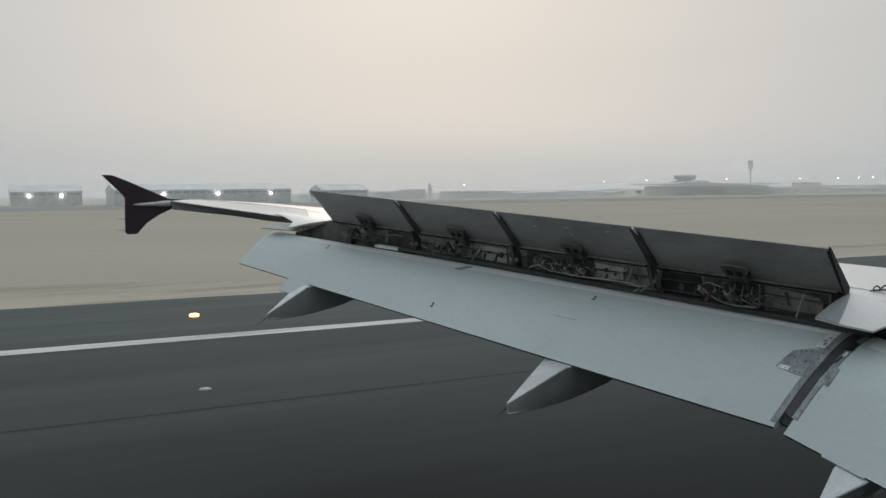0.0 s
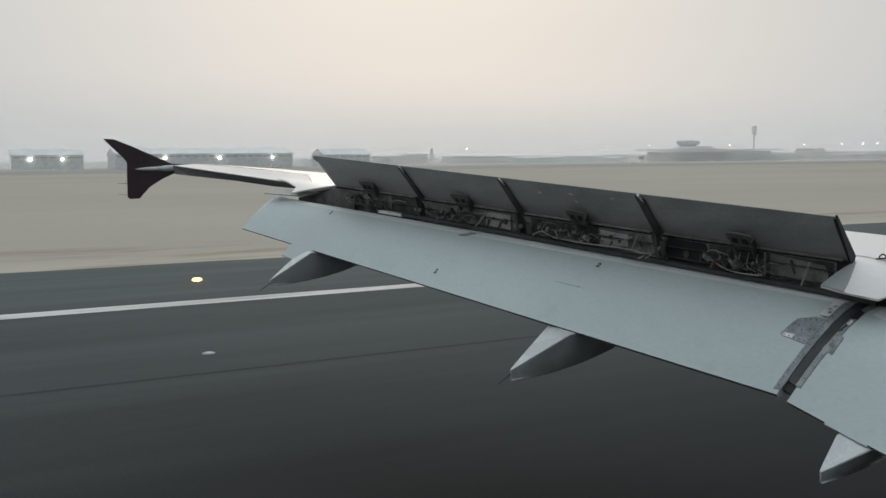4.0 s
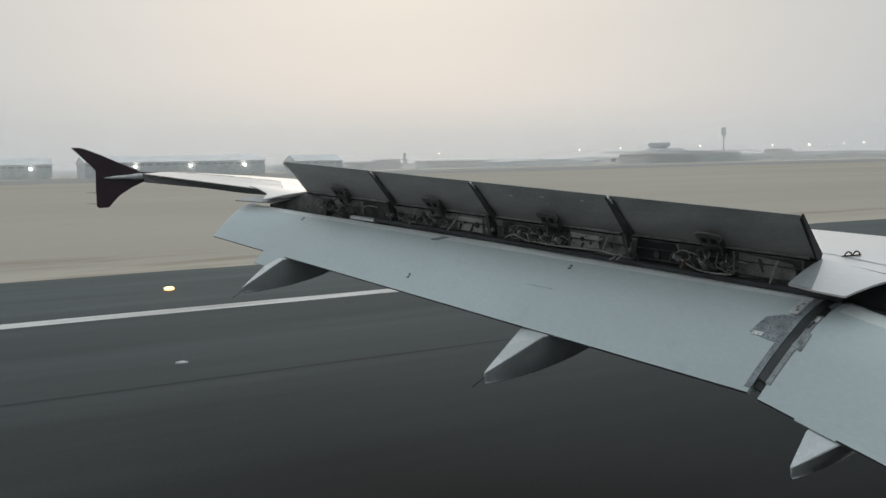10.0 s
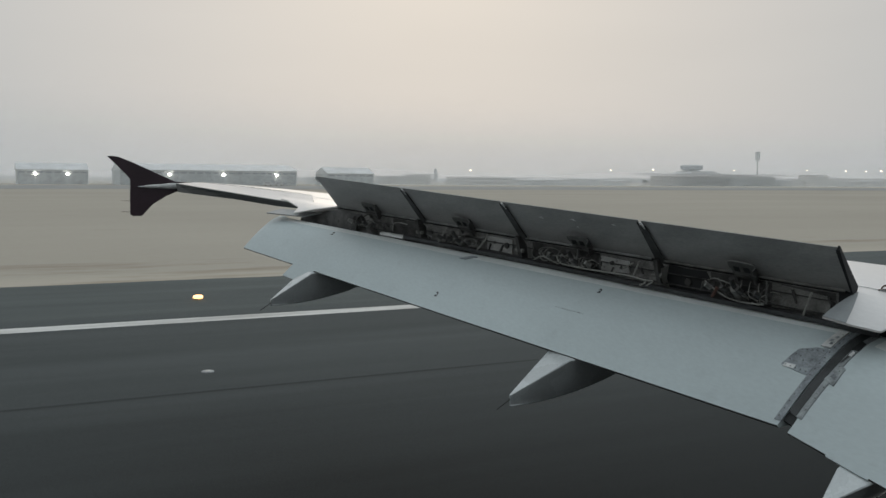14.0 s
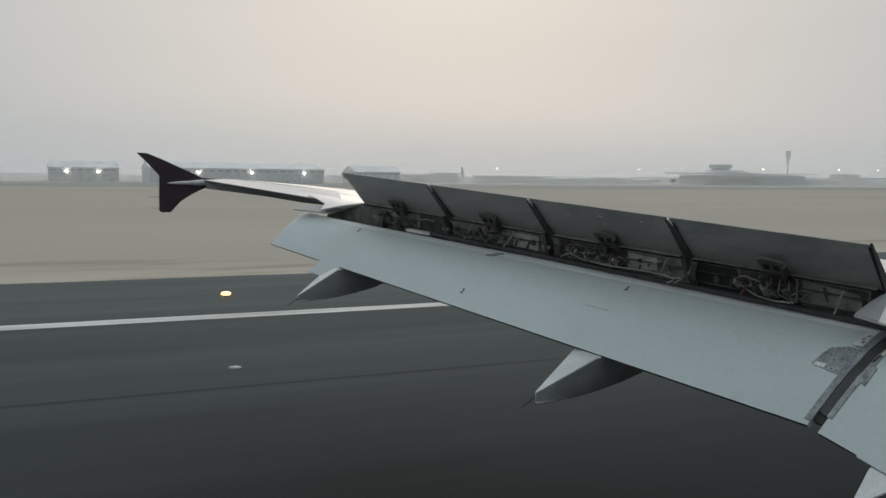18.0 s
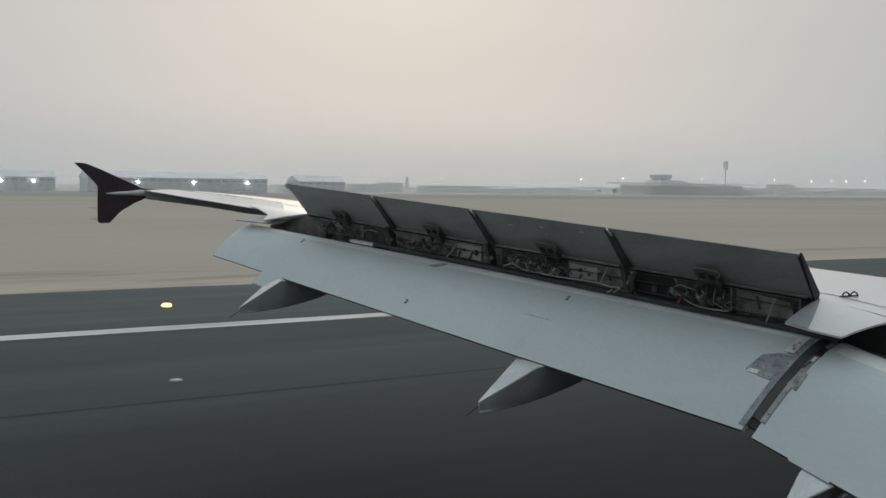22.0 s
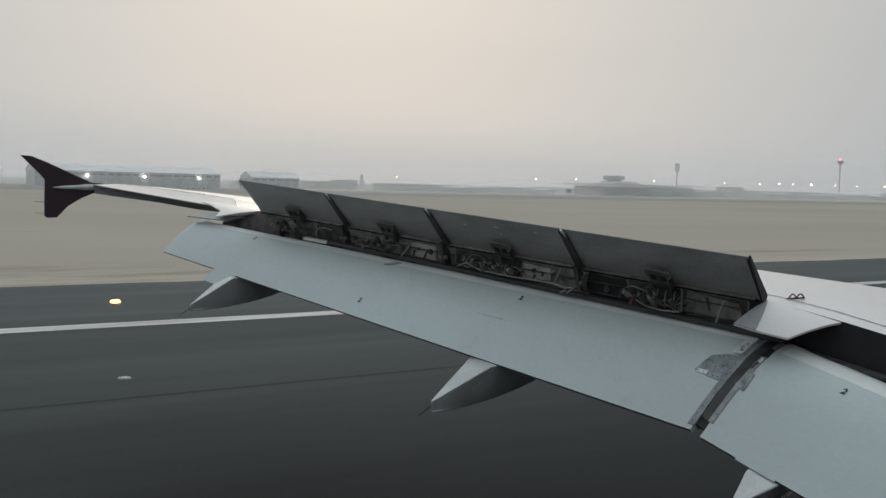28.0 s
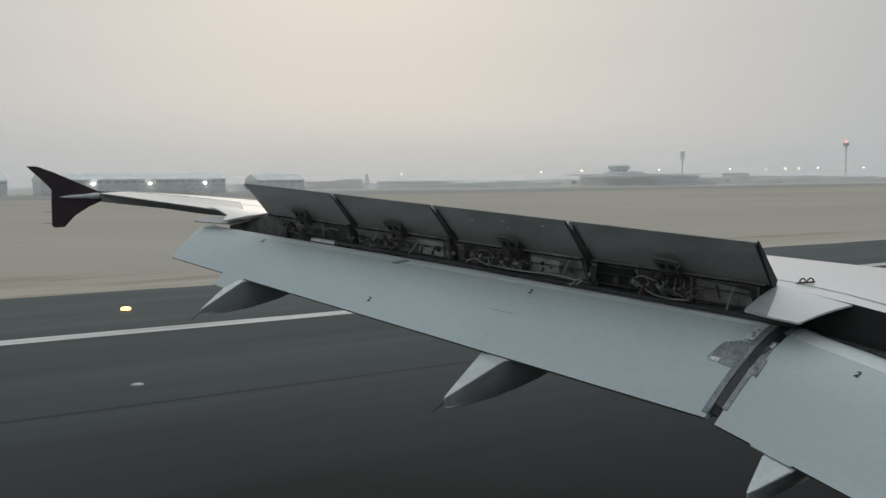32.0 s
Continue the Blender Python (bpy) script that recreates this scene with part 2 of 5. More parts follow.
def box(bm, c, sx, sy, sz, m=None, bevel=0.0):
    """A box about c; m turns it."""
    r = bmesh.ops.create_cube(bm, size=1.0)
    vs = r["verts"]
    for v in vs:
        v.co = Vector((v.co.x * sx, v.co.y * sy, v.co.z * sz))
    if bevel:
        es = list({e for v in vs for e in v.link_edges})
        bmesh.ops.bevel(bm, geom=es, offset=bevel, segments=1, affect="EDGES")
        vs = [v for v in bm.verts if v.is_valid and not v.tag]
    for v in vs:
        p = v.co.copy()
        if m is not None:
            p = m @ p
        v.co = p + Vector(c)
    for v in bm.verts:
        v.tag = True
    return bm


def rod(bm, a, b, r0, r1=None, n=10):
    a, b = Vector(a), Vector(b)
    q = (b - a).to_track_quat("Z", "Y").to_matrix()
    r1 = r0 if r1 is None else r1
    rings = [[c + q @ Vector((math.cos(k * math.tau / n) * r, math.sin(k * math.tau / n) * r, 0)) for k in range(n)] for c, r in ((a, r0), (b, r1))]
    loft(rings, bm=bm)
    for v in bm.verts:
        v.tag = True
    return bm


def tube(bm, pts, r, n=7):
    """A round hose through the points, smoothed."""
    P = [Vector(p) for p in pts]
    path = []
    for i in range(len(P) - 1):
        p0, p1, p2, p3 = P[max(i - 1, 0)], P[i], P[i + 1], P[min(i + 2, len(P) - 1)]
        for k in range(5):
            t = k / 5
            path.append(0.5 * ((2 * p1) + (p2 - p0) * t + (2 * p0 - 5 * p1 + 4 * p2 - p3) * t * t + (3 * p1 - p0 - 3 * p2 + p3) * t ** 3))
    path.append(P[-1])
    rings = []
    for i, p in enumerate(path):
        d = (path[min(i + 1, len(path) - 1)] - path[max(i - 1, 0)]).normalized()
        q = d.to_track_quat("Z", "Y").to_matrix()
        rings.append([p + q @ Vector((math.cos(k * math.tau / n) * r, math.sin(k * math.tau / n) * r, 0)) for k in range(n)])
    loft(rings, bm=bm)
    return bm


def prism(poly, place, depth):
    """A flat plate: poly of (u, v), place(u, v, w) gives the point, w from 0 to depth."""
    return loft([[place(u, v, w) for u, v in poly] for w in (0, depth)])


# ---- the wing's lines (X ahead, Y out along the wing, Z up) ----
def hinge(y):
    d = y - 4.83
    x = 6.01 - 0.32 * d if y > 4.42 else 6.141 + 0.1 * (4.42 - y)
    return Vector((x, y, 3.608 + (0.0793 * d if d > 0 else 0.16 * d) - 0.006 * max(0.0, y - 11.5) ** 2))


def lead_x(y):
    return 9.7 - 0.51 * (y - 4.75)


def upper_z(y, x):
    h = hinge(y)
    length = lead_x(y) - h.x
    s = length / 3.69
    t = (x - h.x) / length
    if t < 0:
        dx = h.x - x
        return h.z - 0.20 * dx - 0.30 * dx * dx
    if t < 0.5:
        return h.z + s * (0.64 * t - 1.28 * t * t)
    u = (t - 0.5) / 0.5
    return h.z + s * (-0.16 * u - 0.20 * u ** 3)


FLAP = ((0, 0), (0.15, 0.145), (0.30, 0.28), (0.45, 0.40), (0.58, 0.495), (0.70, 0.565), (0.80, 0.61), (0.90, 0.633), (1.0, 0.62), (1.07, 0.57), (1.09, 0.50), (1.0, 0.40), (0.8, 0.27), (0.5, 0.12), (0.2, 0.0), (0.012, -0.02))


def flap_te(y):
    if y > 4.66:
        return Vector((5.065 - 0.2964 * (y - 4.707), y, 2.697 + 0.1189 * (y - 4.707))), 1 - 0.054 * (y - 4.75)
    return Vector((5.061, y, 2.668 + 0.19 * (y - 4.607))), 1.0


def flap_ring(y):
    te, s = flap_te(y)
    return [te + Vector((a * s, 0, b * s)) for a, b in FLAP]


def flap_point(y, c, lift=0.0):
    """A point on the flap's upper skin, c from 0 at the trailing edge to 1 at the top of the nose."""
    te, s = flap_te(y)
    i = max([k for k in range(8) if FLAP[k][0] <= c], default=0)
    (a0, b0), (a1, b1) = FLAP[i], FLAP[i + 1]
    f = (c - a0) / (a1 - a0)
    nrm = Vector((-(b1 - b0), 0, a1 - a0)).normalized()
    return te + Vector((c * s, 0, (b0 + f * (b1 - b0)) * s)) + nrm * lift


airliner = tagged(empty("airliner", (0, 0, 0)), "white and grey airliner with raised spoilers and maroon wingtip fence", "airliner")


def wing_ring(y, x_end):
    n, pts = 26, []
    xl = lead_x(y)
    for k in range(n + 1):
        f = k / n
        x = x_end + (xl - x_end) * (1 - (1 - f) ** 1.5)
        pts.append(Vector((x, y, upper_z(y, x))))
    s = (xl - hinge(y).x) / 3.69
    low = hinge(y).z - 0.42 * s
    for k in range(1, 10):
        f = k / 9
        x = xl + (x_end + 0.02 - xl) * f
        z = upper_z(y, xl) - 0.03 - 0.17 * s * math.sin(min(1, f * 1.6) * math.pi / 2)
        if y > 12.25:
            z = z + (upper_z(y, x) - 0.03 - z) * f ** 1.5
        pts.append(Vector((x, y, min(z, upper_z(y, x) - 0.012))))
    return pts


wing_bm = bmesh.new()
for ys, off in (((-0.6, 1.0, 2.4, 3.6, 4.42, 4.83, 5.6, 6.5, 7.3, 8.1, 8.8, 9.6, 10.4, 11.13, 11.6, 12.2), 0.0), ((12.2, 12.9, 13.6, 14.5, 15.38), -0.02)):
    rings = []
    for y in ys:
        end = hinge(y).x + off
        if y >= 12.2 and off > -0.1:
            end = 2.735 + 0.30 * (15.45 - y) + 0.30
        rings.append(wing_ring(y, end))
    loft(rings, bm=wing_bm)
wing = part("wing", wing_bm, [WHITE, UNDERSHADE], airliner, "off-white upper wing skin", True)
# downward faces of the wing take the shade-dark grey
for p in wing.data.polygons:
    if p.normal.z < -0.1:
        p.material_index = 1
# fixed trailing-edge panels at both ends of the spoilers
for ys, offs in (((4.235, 4.60, 4.83), (0.45, 0.45, 0.45)), ((11.12, 11.28, 11.45, 11.60, 12.0, 12.25), (0.02, 0.20, 0.38, 0.22, 0.10, 0.06))):
    rings = []
    for y, off in zip(ys, offs):
        hx = hinge(y).x + 0.01
        skew = {4.83: -0.06, 4.235: 0.15}.get(y, 0.0)
        xs = [(hx - (off + 0.01) * k / 6, y + skew * k / 6) for k in range(7)]
        zs = [upper_z(v if skew > 0 else y, x) for x, v in xs]
        rings.append([Vector((x, v, z + 0.001)) for (x, v), z in zip(xs, zs)] + [Vector((x, v, z - 0.014)) for (x, v), z in reversed(list(zip(xs, zs)))])
    part("trailing_edge_panel", loft(rings), WHITE, wing, "fixed trailing edge panel", True)
part("end_shroud", prism([(3.284, 11.93), (3.49, 11.95), (3.86, 11.32), (3.62, 11.40)], lambda u, v, w: Vector((u, v, 3.985 + 0.24 * (u - 3.4) + 0.10 * (v - 11.6) - (0.06 if u > 3.6 else 0) + w)), 0.012), SKINGREY, wing, "thin grey shroud over the flap's end")
# darker grey triangle laid on the skin beside the first spoiler
tri = bmesh.new()


def skin_at(u, k, lift):
    ends = []
    for y, off, skew in ((4.83, 0.45, -0.06), (4.60, 0.45, 0.0)):
        x = hinge(y).x + 0.01 - (off + 0.01) * k / 6
        ends.append(Vector((x, y + skew * k / 6, upper_z(y, x) + 0.001 + lift)))
    return ends[0].lerp(ends[1], u)


loft([[skin_at(u * 0.91 * k / 6, k, q) for u, q in ((0, 0.001), (0, 0.005), (0.5, 0.005), (1, 0.005), (1, 0.001))] for k in (0.1, 1, 2, 3, 4, 5, 6)], bm=tri)
part("grey_triangle", tri, SKINGREY, wing, "grey triangle laid on the trailing edge panel")
# skin joints along and across the wing
def skin_line(path, w, name="panel_joint", mat=None):
    bm = bmesh.new()
    rings = []
    for y, x in path:
        rings.append([Vector((x - w, y, upper_z(y, x - w) + 0.003)), Vector((x + w, y, upper_z(y, x + w) + 0.003))])
    loft(rings, closed=False, bm=bm)
    return part(name, bm, mat or GREYINK, wing)


skin_line([(y, hinge(y).x + 0.10 + 0.012 * y) for y in (3.6, 4.0, 4.42, 4.62, 4.83, 5.2, 5.6, 6, 6.5, 7, 7.3, 7.7, 8.1, 8.8, 9.6, 10.4, 11, 12, 13, 14)], 0.006)
for y in (5.5, 7.2, 9.0, 10.7, 12.2, 13.7):
    skin_line([(y + k * 0.02, hinge(y).x + 0.2 + k * 0.12) for k in range(10)], 0.004)

# aileron, trailing edge a little up
def ail_line(y):
    return 2.703 + (15.39 - y) * 0.3005, 4.371 - (15.39 - y) * 0.0715
rings = []
for y in (11.66, 12.0, 12.3, 13.0, 14.0, 15.0, 15.36):
    x, z = ail_line(y)
    k = min(1.0, (y - 11.6) / 0.9)
    hx = x + 0.33
    rings.append([Vector((x, y, z)), Vector((hx, y, upper_z(y, hx) - 0.002)), Vector((x + 0.02 + 0.29 * min(1.0, (15.40 - y) / 1.5), y, z - 0.03 - 0.115 * k)), Vector((x - 0.002, y, z - 0.012))])
ail_bm = loft(rings)
ail = part("aileron", ail_bm, [WHITE, AILGREY], airliner, "aileron deflected slightly up, darker grey below")
for p in ail.data.polygons:
    if p.normal.z < 0.35:
        p.material_index = 1

# wingtip fence
fence_poly = [(1.656, 4.802), (1.815, 4.795), (2.05, 4.70), (2.696, 4.40), (3.25, 4.36), (3.30, 4.28), (2.735, 4.235), (2.551, 4.152), (2.341, 4.019), (2.24, 3.91), (2.175, 3.836), (2.03, 3.832), (1.993, 3.86), (1.995, 4.2), (2.003, 4.429), (1.93, 4.52)]
fence_bm = prism(fence_poly, lambda u, v, w: Vector((u, 15.42 + w + (v - 4.3) * 0.02, v)), 0.05)
bmesh.ops.bevel(fence_bm, geom=[e for e in fence_bm.edges if e.calc_length() < 0.06 and abs(e.verts[0].co.y - e.verts[1].co.y) > 0.03], offset=0.008, segments=1, affect="EDGES")
fence = part("wingtip_fence", fence_bm, MAROON, airliner, "dark maroon wingtip fence")
tip_bm = bmesh.new()
rings = []
for k in range(9):
    f = k / 8
    x = 2.12 + f * 0.62
    r = 0.045 * math.sin(math.pi * (0.04 + 0.96 * f) * 0.62) * (1 + 0.18 * math.sin(9 * f))
    rings.append([Vector((x, 15.40 + math.cos(a * math.tau / 10) * r * 0.8, 4.312 + 0.015 * f + math.sin(a * math.tau / 10) * r)) for a in range(10)])
loft(rings, bm=tip_bm)
# brighter white than the wing, for the light the pod catches
part("tip_pod", tip_bm, LABELWHITE, fence, "white tip pod, the light it catches put into its colour", True)

# static wicks
for x, y, z in ((1.99, 15.44, 4.08), (1.99, 15.44, 3.90)):
    bm = bmesh.new()
    rod(bm, (x + 0.02, y, z), (x - 0.14, y, z + 0.005), 0.004, 0.002, 6)
    part("static_wick", bm, BLACK, fence)
for y in (14.9, 14.5, 14.1):
    x, z = ail_line(y)
    bm = bmesh.new()
    rod(bm, (x + 0.02, y, z - 0.015), (x - 0.16, y, z - 0.03), 0.004, 0.002, 6)
    part("static_wick", bm, BLACK, ail)

# spoilers
def raised(y):
    f = (y - 4.83) / (11.117 - 4.83)
    return Vector((-0.417, -0.174, 0.382)).lerp(Vector((-0.392, -0.25, 0.396)), f)


EDGES = (4.845, 6.52, 8.09, 9.54, 11.11)
spoilers = []
for y0, y1 in zip(EDGES, EDGES[1:]):
    a, b = y0 + 0.012, y1 - 0.012
    rings = []
    for k in range(7):
        y = a + (b - a) * k / 6
        h, v = hinge(y) + Vector((0, 0, -0.01)), raised(y)
        nrm = v.cross(Vector((-0.303, 0.949, 0.075))).normalized()
        if nrm.x < 0:
            nrm.negate()
        bow = 0.006
        dent = Vector((0.016, -0.05, -0.004)) if y1 > 11 and k == 6 else Vector((0, 0, 0))
        rings.append([h, h + v * 0.5 - nrm * bow + dent, h + v, h + v + nrm * 0.006, h + v * 0.5 + nrm * 0.03 + dent, h + nrm * 0.05])
    sp = part("spoiler", loft(rings), [UNDER, WHITE], airliner, "raised spoiler panel, mottled grey underneath")
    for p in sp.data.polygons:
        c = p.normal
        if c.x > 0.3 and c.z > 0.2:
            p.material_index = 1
    spoilers.append(sp)

    def on(y, c, off, _a=a):
        h, v = hinge(y) + Vector((0, 0, -0.01)), raised(y)
        nrm = v.cross(Vector((-0.303, 0.949, 0.075))).normalized()
        if nrm.x > 0:
            nrm.negate()
        return h + v * c + nrm * off
    # rubber seals down both ends, thin white tips
    part("edge_seal", prism([(a, 0.0), (a + 0.012, 0.0), (a + 0.010, 0.97), (a, 0.98)], lambda u, v, w: on(u, v, 0.007 + w), 0.010), BLACK, sp)
    if y1 < 11.0:
        part("gap_seal", prism([(b + 0.03, -0.02), (b - 0.066, -0.02), (b - 0.048, 0.45), (b - 0.040, 0.90), (b - 0.01, 0.93), (b + 0.026, 0.90)], lambda u, v, w: on(u, v, 0.008 + w), 0.014), GAPSEAL, sp, "dark rubber seal over the gap")
    part("white_tip", prism([(b - 0.022, 0.86), (b - 0.034, 0.865), (b - 0.012, 1.005), (b + 0.004, 1.005)], lambda u, v, w: on(u, v, 0.012 + w), 0.012), LABELWHITE, sp, "thin white corner piece")
    part("hinge_rail", prism([(a + 0.05, 0.06), (b - 0.05, 0.06), (b - 0.05, 0.085), (a + 0.05, 0.085)], lambda u, v, w: on(u, v, 0.008 + w), 0.02), RIBMETAL if y0 < 6 else PRIMER, sp, "worn metal hinge rail")
    # shadow line below the rail, drawn as a black strip
    part("rail_shadow", prism([(a + 0.04, -0.01), (b - 0.04, -0.01), (b - 0.04, 0.05), (a + 0.04, 0.05)], lambda u, v, w: on(u, v, 0.006 + w), 0.012), BLACK, sp)
    # faint stiffeners and smears pressed into the lower skin
    ym = (a + b) / 2 - 0.01
    br = bmesh.new()
    for dy in (-0.075, 0.075):
        loft([[on(ym + dy + w, c, o) for c, o in ((0.02, 0.005), (0.34, 0.004), (0.36, 0.03), (0.22, 0.075), (0.02, 0.09))] for w in (-0.007, 0.007)], bm=br)
    part("actuator_bracket", br, HORN, sp, "forked dark actuator bracket")
    # rounded horn plate standing off the skin, its rim rubbed bright
    horn = [(-0.115, 0.385), (-0.085, 0.43), (0.07, 0.445), (0.115, 0.41), (0.10, 0.30), (0.085, 0.12), (-0.06, 0.12), (-0.08, 0.28)]
    part("horn_plate", prism([(ym + u, c) for u, c in horn], lambda u, v, w: on(u, v, 0.045 + 0.08 * (0.44 - v) + w), 0.008), HORN, sp, "dark rounded horn plate")
    # slots are black plates, the dark of their openings put into the colour
    for dy in (-0.04, 0.045):
        part("slot", prism([(ym + dy - 0.025, 0.26), (ym + dy + 0.025, 0.26), (ym + dy + 0.03, 0.35), (ym + dy - 0.02, 0.35)], lambda u, v, w: on(u, v, 0.0545 + 0.08 * (0.44 - v) + w), 0.003), BLACK, sp)
    rim = bmesh.new()
    tube(rim, [on(ym + u, c, 0.05 + 0.08 * (0.44 - c)) for u, c in ((-0.085, 0.30), (-0.117, 0.385), (-0.087, 0.432), (0.07, 0.447), (0.117, 0.41), (0.105, 0.30))], 0.006)
    part("bracket_rim", rim, RIBMETAL, sp, "", True)
    pn = bmesh.new()
    rod(pn, on(ym - 0.10, 0.18, 0.07), on(ym + 0.10, 0.18, 0.07), 0.010)
    part("pivot_pin", pn, DARKMETAL, sp)

# chips in the second spoiler's paint
for y, c, w in ((7.68, 0.74, 0.05), (7.30, 0.80, 0.06), (7.27, 0.62, 0.03), (6.84, 0.82, 0.045)):
    h, v = hinge(y) + Vector((0, 0, -0.01)), raised(y)
    nrm = v.cross(Vector((-0.303, 0.949, 0.075))).normalized()
    if nrm.x > 0:
        nrm.negate()
    part("paint_chip", prism([(y, c), (y - w * 0.7, c + 0.02), (y - w, c - 0.03), (y - w * 0.4, c - 0.015)], lambda p, q, o: hinge(p) + Vector((0, 0, -0.01)) + raised(p) * q + nrm * (0.008 + o), 0.002), LABELWHITE, spoilers[1], "pale chip in the paint")

# inboard end plate of the first raised spoiler
sp = spoilers[0]
hy = 4.85
part("end_plate", loft([[hinge(hy + w) + raised(hy) * c + Vector((0.03, 0.01, 0.05)) * o for c, o in ((-0.02, -1.0), (0.98, -0.4), (1.0, 0.1), (0.0, 0.9))] for w in (-0.012, 0.004)]), BLACK, sp, "black end plate")

# ---- spoiler bay ----
def bay(y, a, h):
    """A point in the bay: a metres behind the hinge line, h above it."""
    p = hinge(y)
    return p + Vector((-0.953 * a, -0.303 * a, h))


def lip_h(y):
    return -0.278 + 0.0115 * min(max(y - 4.8, 0.0), 4.2)


def cl(y, a, h):
    """As bay(), but kept above the lower seal."""
    return bay(y, a, max(h, lip_h(y) + 0.06 + 0.2 * (a - 0.13)) if a > 0.10 else h)


YB = [-0.3 + k * (11.1 + 0.3) / 26 for k in range(27)]
spar = part("rear_spar", loft([[bay(y, 0.012, 0.0), bay(y, 0.012, -0.42), bay(y, -0.03, -0.42), bay(y, -0.03, -0.0)] for y in YB if y > 4.9]), SPARPAINT, airliner, "dusty oil-stained rear spar behind the spoilers")
# black sheet gives the deep shade between wing and inboard flap
part("inboard_recess_shade", loft([[bay(y, 0.012, 0.0), bay(y, 0.012, -0.42), bay(y, -0.03, -0.42), bay(y, -0.03, -0.0)] for y in YB if y < 5.0]), BLACK, airliner, "black sheet for the shade over the inboard flap")
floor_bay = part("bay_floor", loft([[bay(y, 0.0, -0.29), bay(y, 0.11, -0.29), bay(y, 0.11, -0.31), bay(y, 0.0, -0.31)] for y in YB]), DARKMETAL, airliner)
YL = [4.62 + k * (9.72 - 4.62) / 12 for k in range(13)]
lip_beam = part("shroud_beam", loft([[bay(y, a, lip_h(y) + h) for a, h in ((0.11, 0.046), (0.16, 0.040), (0.165, 0.006), (0.11, 0.0))] for y in YL]), SEAL, airliner, "black seal beam along the bay's lower edge")
YW = [9.73 + k * (10.12 - 9.73) / 3 for k in range(4)]
part("shroud_end_strip", loft([[bay(y, a, lip_h(y) + h) for a, h in ((0.11, 0.035), (0.165, 0.028), (0.17, 0.0), (0.11, -0.005))] for y in YW]), LABELWHITE, airliner, "short white strip")
rnd = random.Random(7)
for i, (y0, y1) in enumerate(zip(EDGES, EDGES[1:])):
    mid = (y0 + y1) / 2 + 0.03
    sc = 1.0 - 0.06 * i
    # actuator: body, ram, manifold, mounting
    act = part("actuator_body", rod(bmesh.new(), cl(mid, 0.03, -0.24), cl(mid, 0.20, -0.10), 0.045 * sc, 0.040 * sc, 14), RIBMETAL, spar, "grey hydraulic actuator", True)
    rams = bmesh.new()
    rod(rams, cl(mid, 0.20, -0.10), cl(mid, 0.27, -0.02), 0.02, 0.02, 10)
    part("actuator_ram", rams, DARKMETAL, spar, "", True)
    M = Matrix.Rotation(radians(17.7), 3, "Z") @ Matrix.Rotation(radians(-38), 3, "Y")
    part("valve_manifold", box(bmesh.new(), cl(mid + 0.10, 0.13, -0.15), 0.18 * sc, 0.12, 0.11, M, 0.012), DARKMETAL, spar, "dark valve block")
    part("filter_housing", box(bmesh.new(), cl(mid - 0.12, 0.11, -0.16), 0.15 * sc, 0.10, 0.12, M, 0.012), DARKMETAL, spar)
    part("cross_block", box(bmesh.new(), cl(mid - 0.02, 0.20, -0.12), 0.06, 0.30, 0.06, M, 0.008), DARKMETAL, spar)
    for dy in (-0.22, -0.07, 0.06, 0.20):
        ub = bmesh.new()
        rod(ub, cl(mid + dy, 0.22, -0.13), cl(mid + dy + 0.02, 0.27, -0.10), 0.024, 0.020, 10)
        part("union_nut", ub, rnd.choice((DARKMETAL, DARKMETAL, RIBMETAL)), spar, "", True)
    for dy in (-0.19, 0.21):
        part("mounting_lug", box(bmesh.new(), cl(mid + dy, 0.10, -0.16), 0.22, 0.016, 0.17, Matrix.Rotation(radians(17.7), 3, "Z"), 0.004), RIBMETAL, spar)
    # hinge arm at the panel's end, leaning out of the bay
    if i < 3:
        part("hinge_arm", loft([[bay(y1 - 0.10 + u + 0.09 * (h + 0.2), a, h) for u, a, h in ((w, 0.15, 0.03), (w, 0.19, 0.02), (w, 0.17, -0.10), (w, 0.14, -0.19), (w, 0.05, -0.20), (w, 0.06, -0.06))] for w in (0.0, 0.02, 0.04)]), DARKMETAL, spar, "dark hinge arm")
        part("hinge_bolt", rod(bmesh.new(), bay(y1 - 0.11, 0.14, -0.12), bay(y1 - 0.02, 0.14, -0.12), 0.022, 0.022, 12), RIBMETAL, spar, "", True)
    # thin hoses looping about the actuator
    for k in range(6):
        y_a = mid + rnd.uniform(-0.34, 0.1)
        y_b = min(y_a + rnd.uniform(0.12, 0.34), y1 - 0.2)
        hs = bmesh.new()
        pts = [cl(y_a, rnd.uniform(0.03, 0.12), rnd.uniform(-0.22, -0.06))]
        for q in range(3):
            f = (q + 1) / 4
            pts.append(cl(y_a + (y_b - y_a) * f, rnd.uniform(0.10, 0.24), rnd.uniform(-0.22, -0.05)))
        pts.append(cl(y_b, rnd.uniform(0.03, 0.16), rnd.uniform(-0.24, -0.08)))
        tube(hs, pts, rnd.choice((0.0035, 0.0045, 0.006)))
        part("hose", hs, HOSE, spar, "", True)
    # short links and bell cranks
    for k in range(7):
        lb = bmesh.new()
        y = min(max(rnd.gauss(mid, 0.22), y0 + 0.15), y1 - 0.2)
        a, h = rnd.uniform(0.05, 0.24), rnd.uniform(-0.22, -0.05)
        b0 = cl(y, a, h)
        rod(lb, b0, b0 + Vector((rnd.uniform(-0.05, 0.05), rnd.uniform(-0.09, 0.09), rnd.uniform(-0.05, 0.05))), rnd.uniform(0.005, 0.010), None, 8)
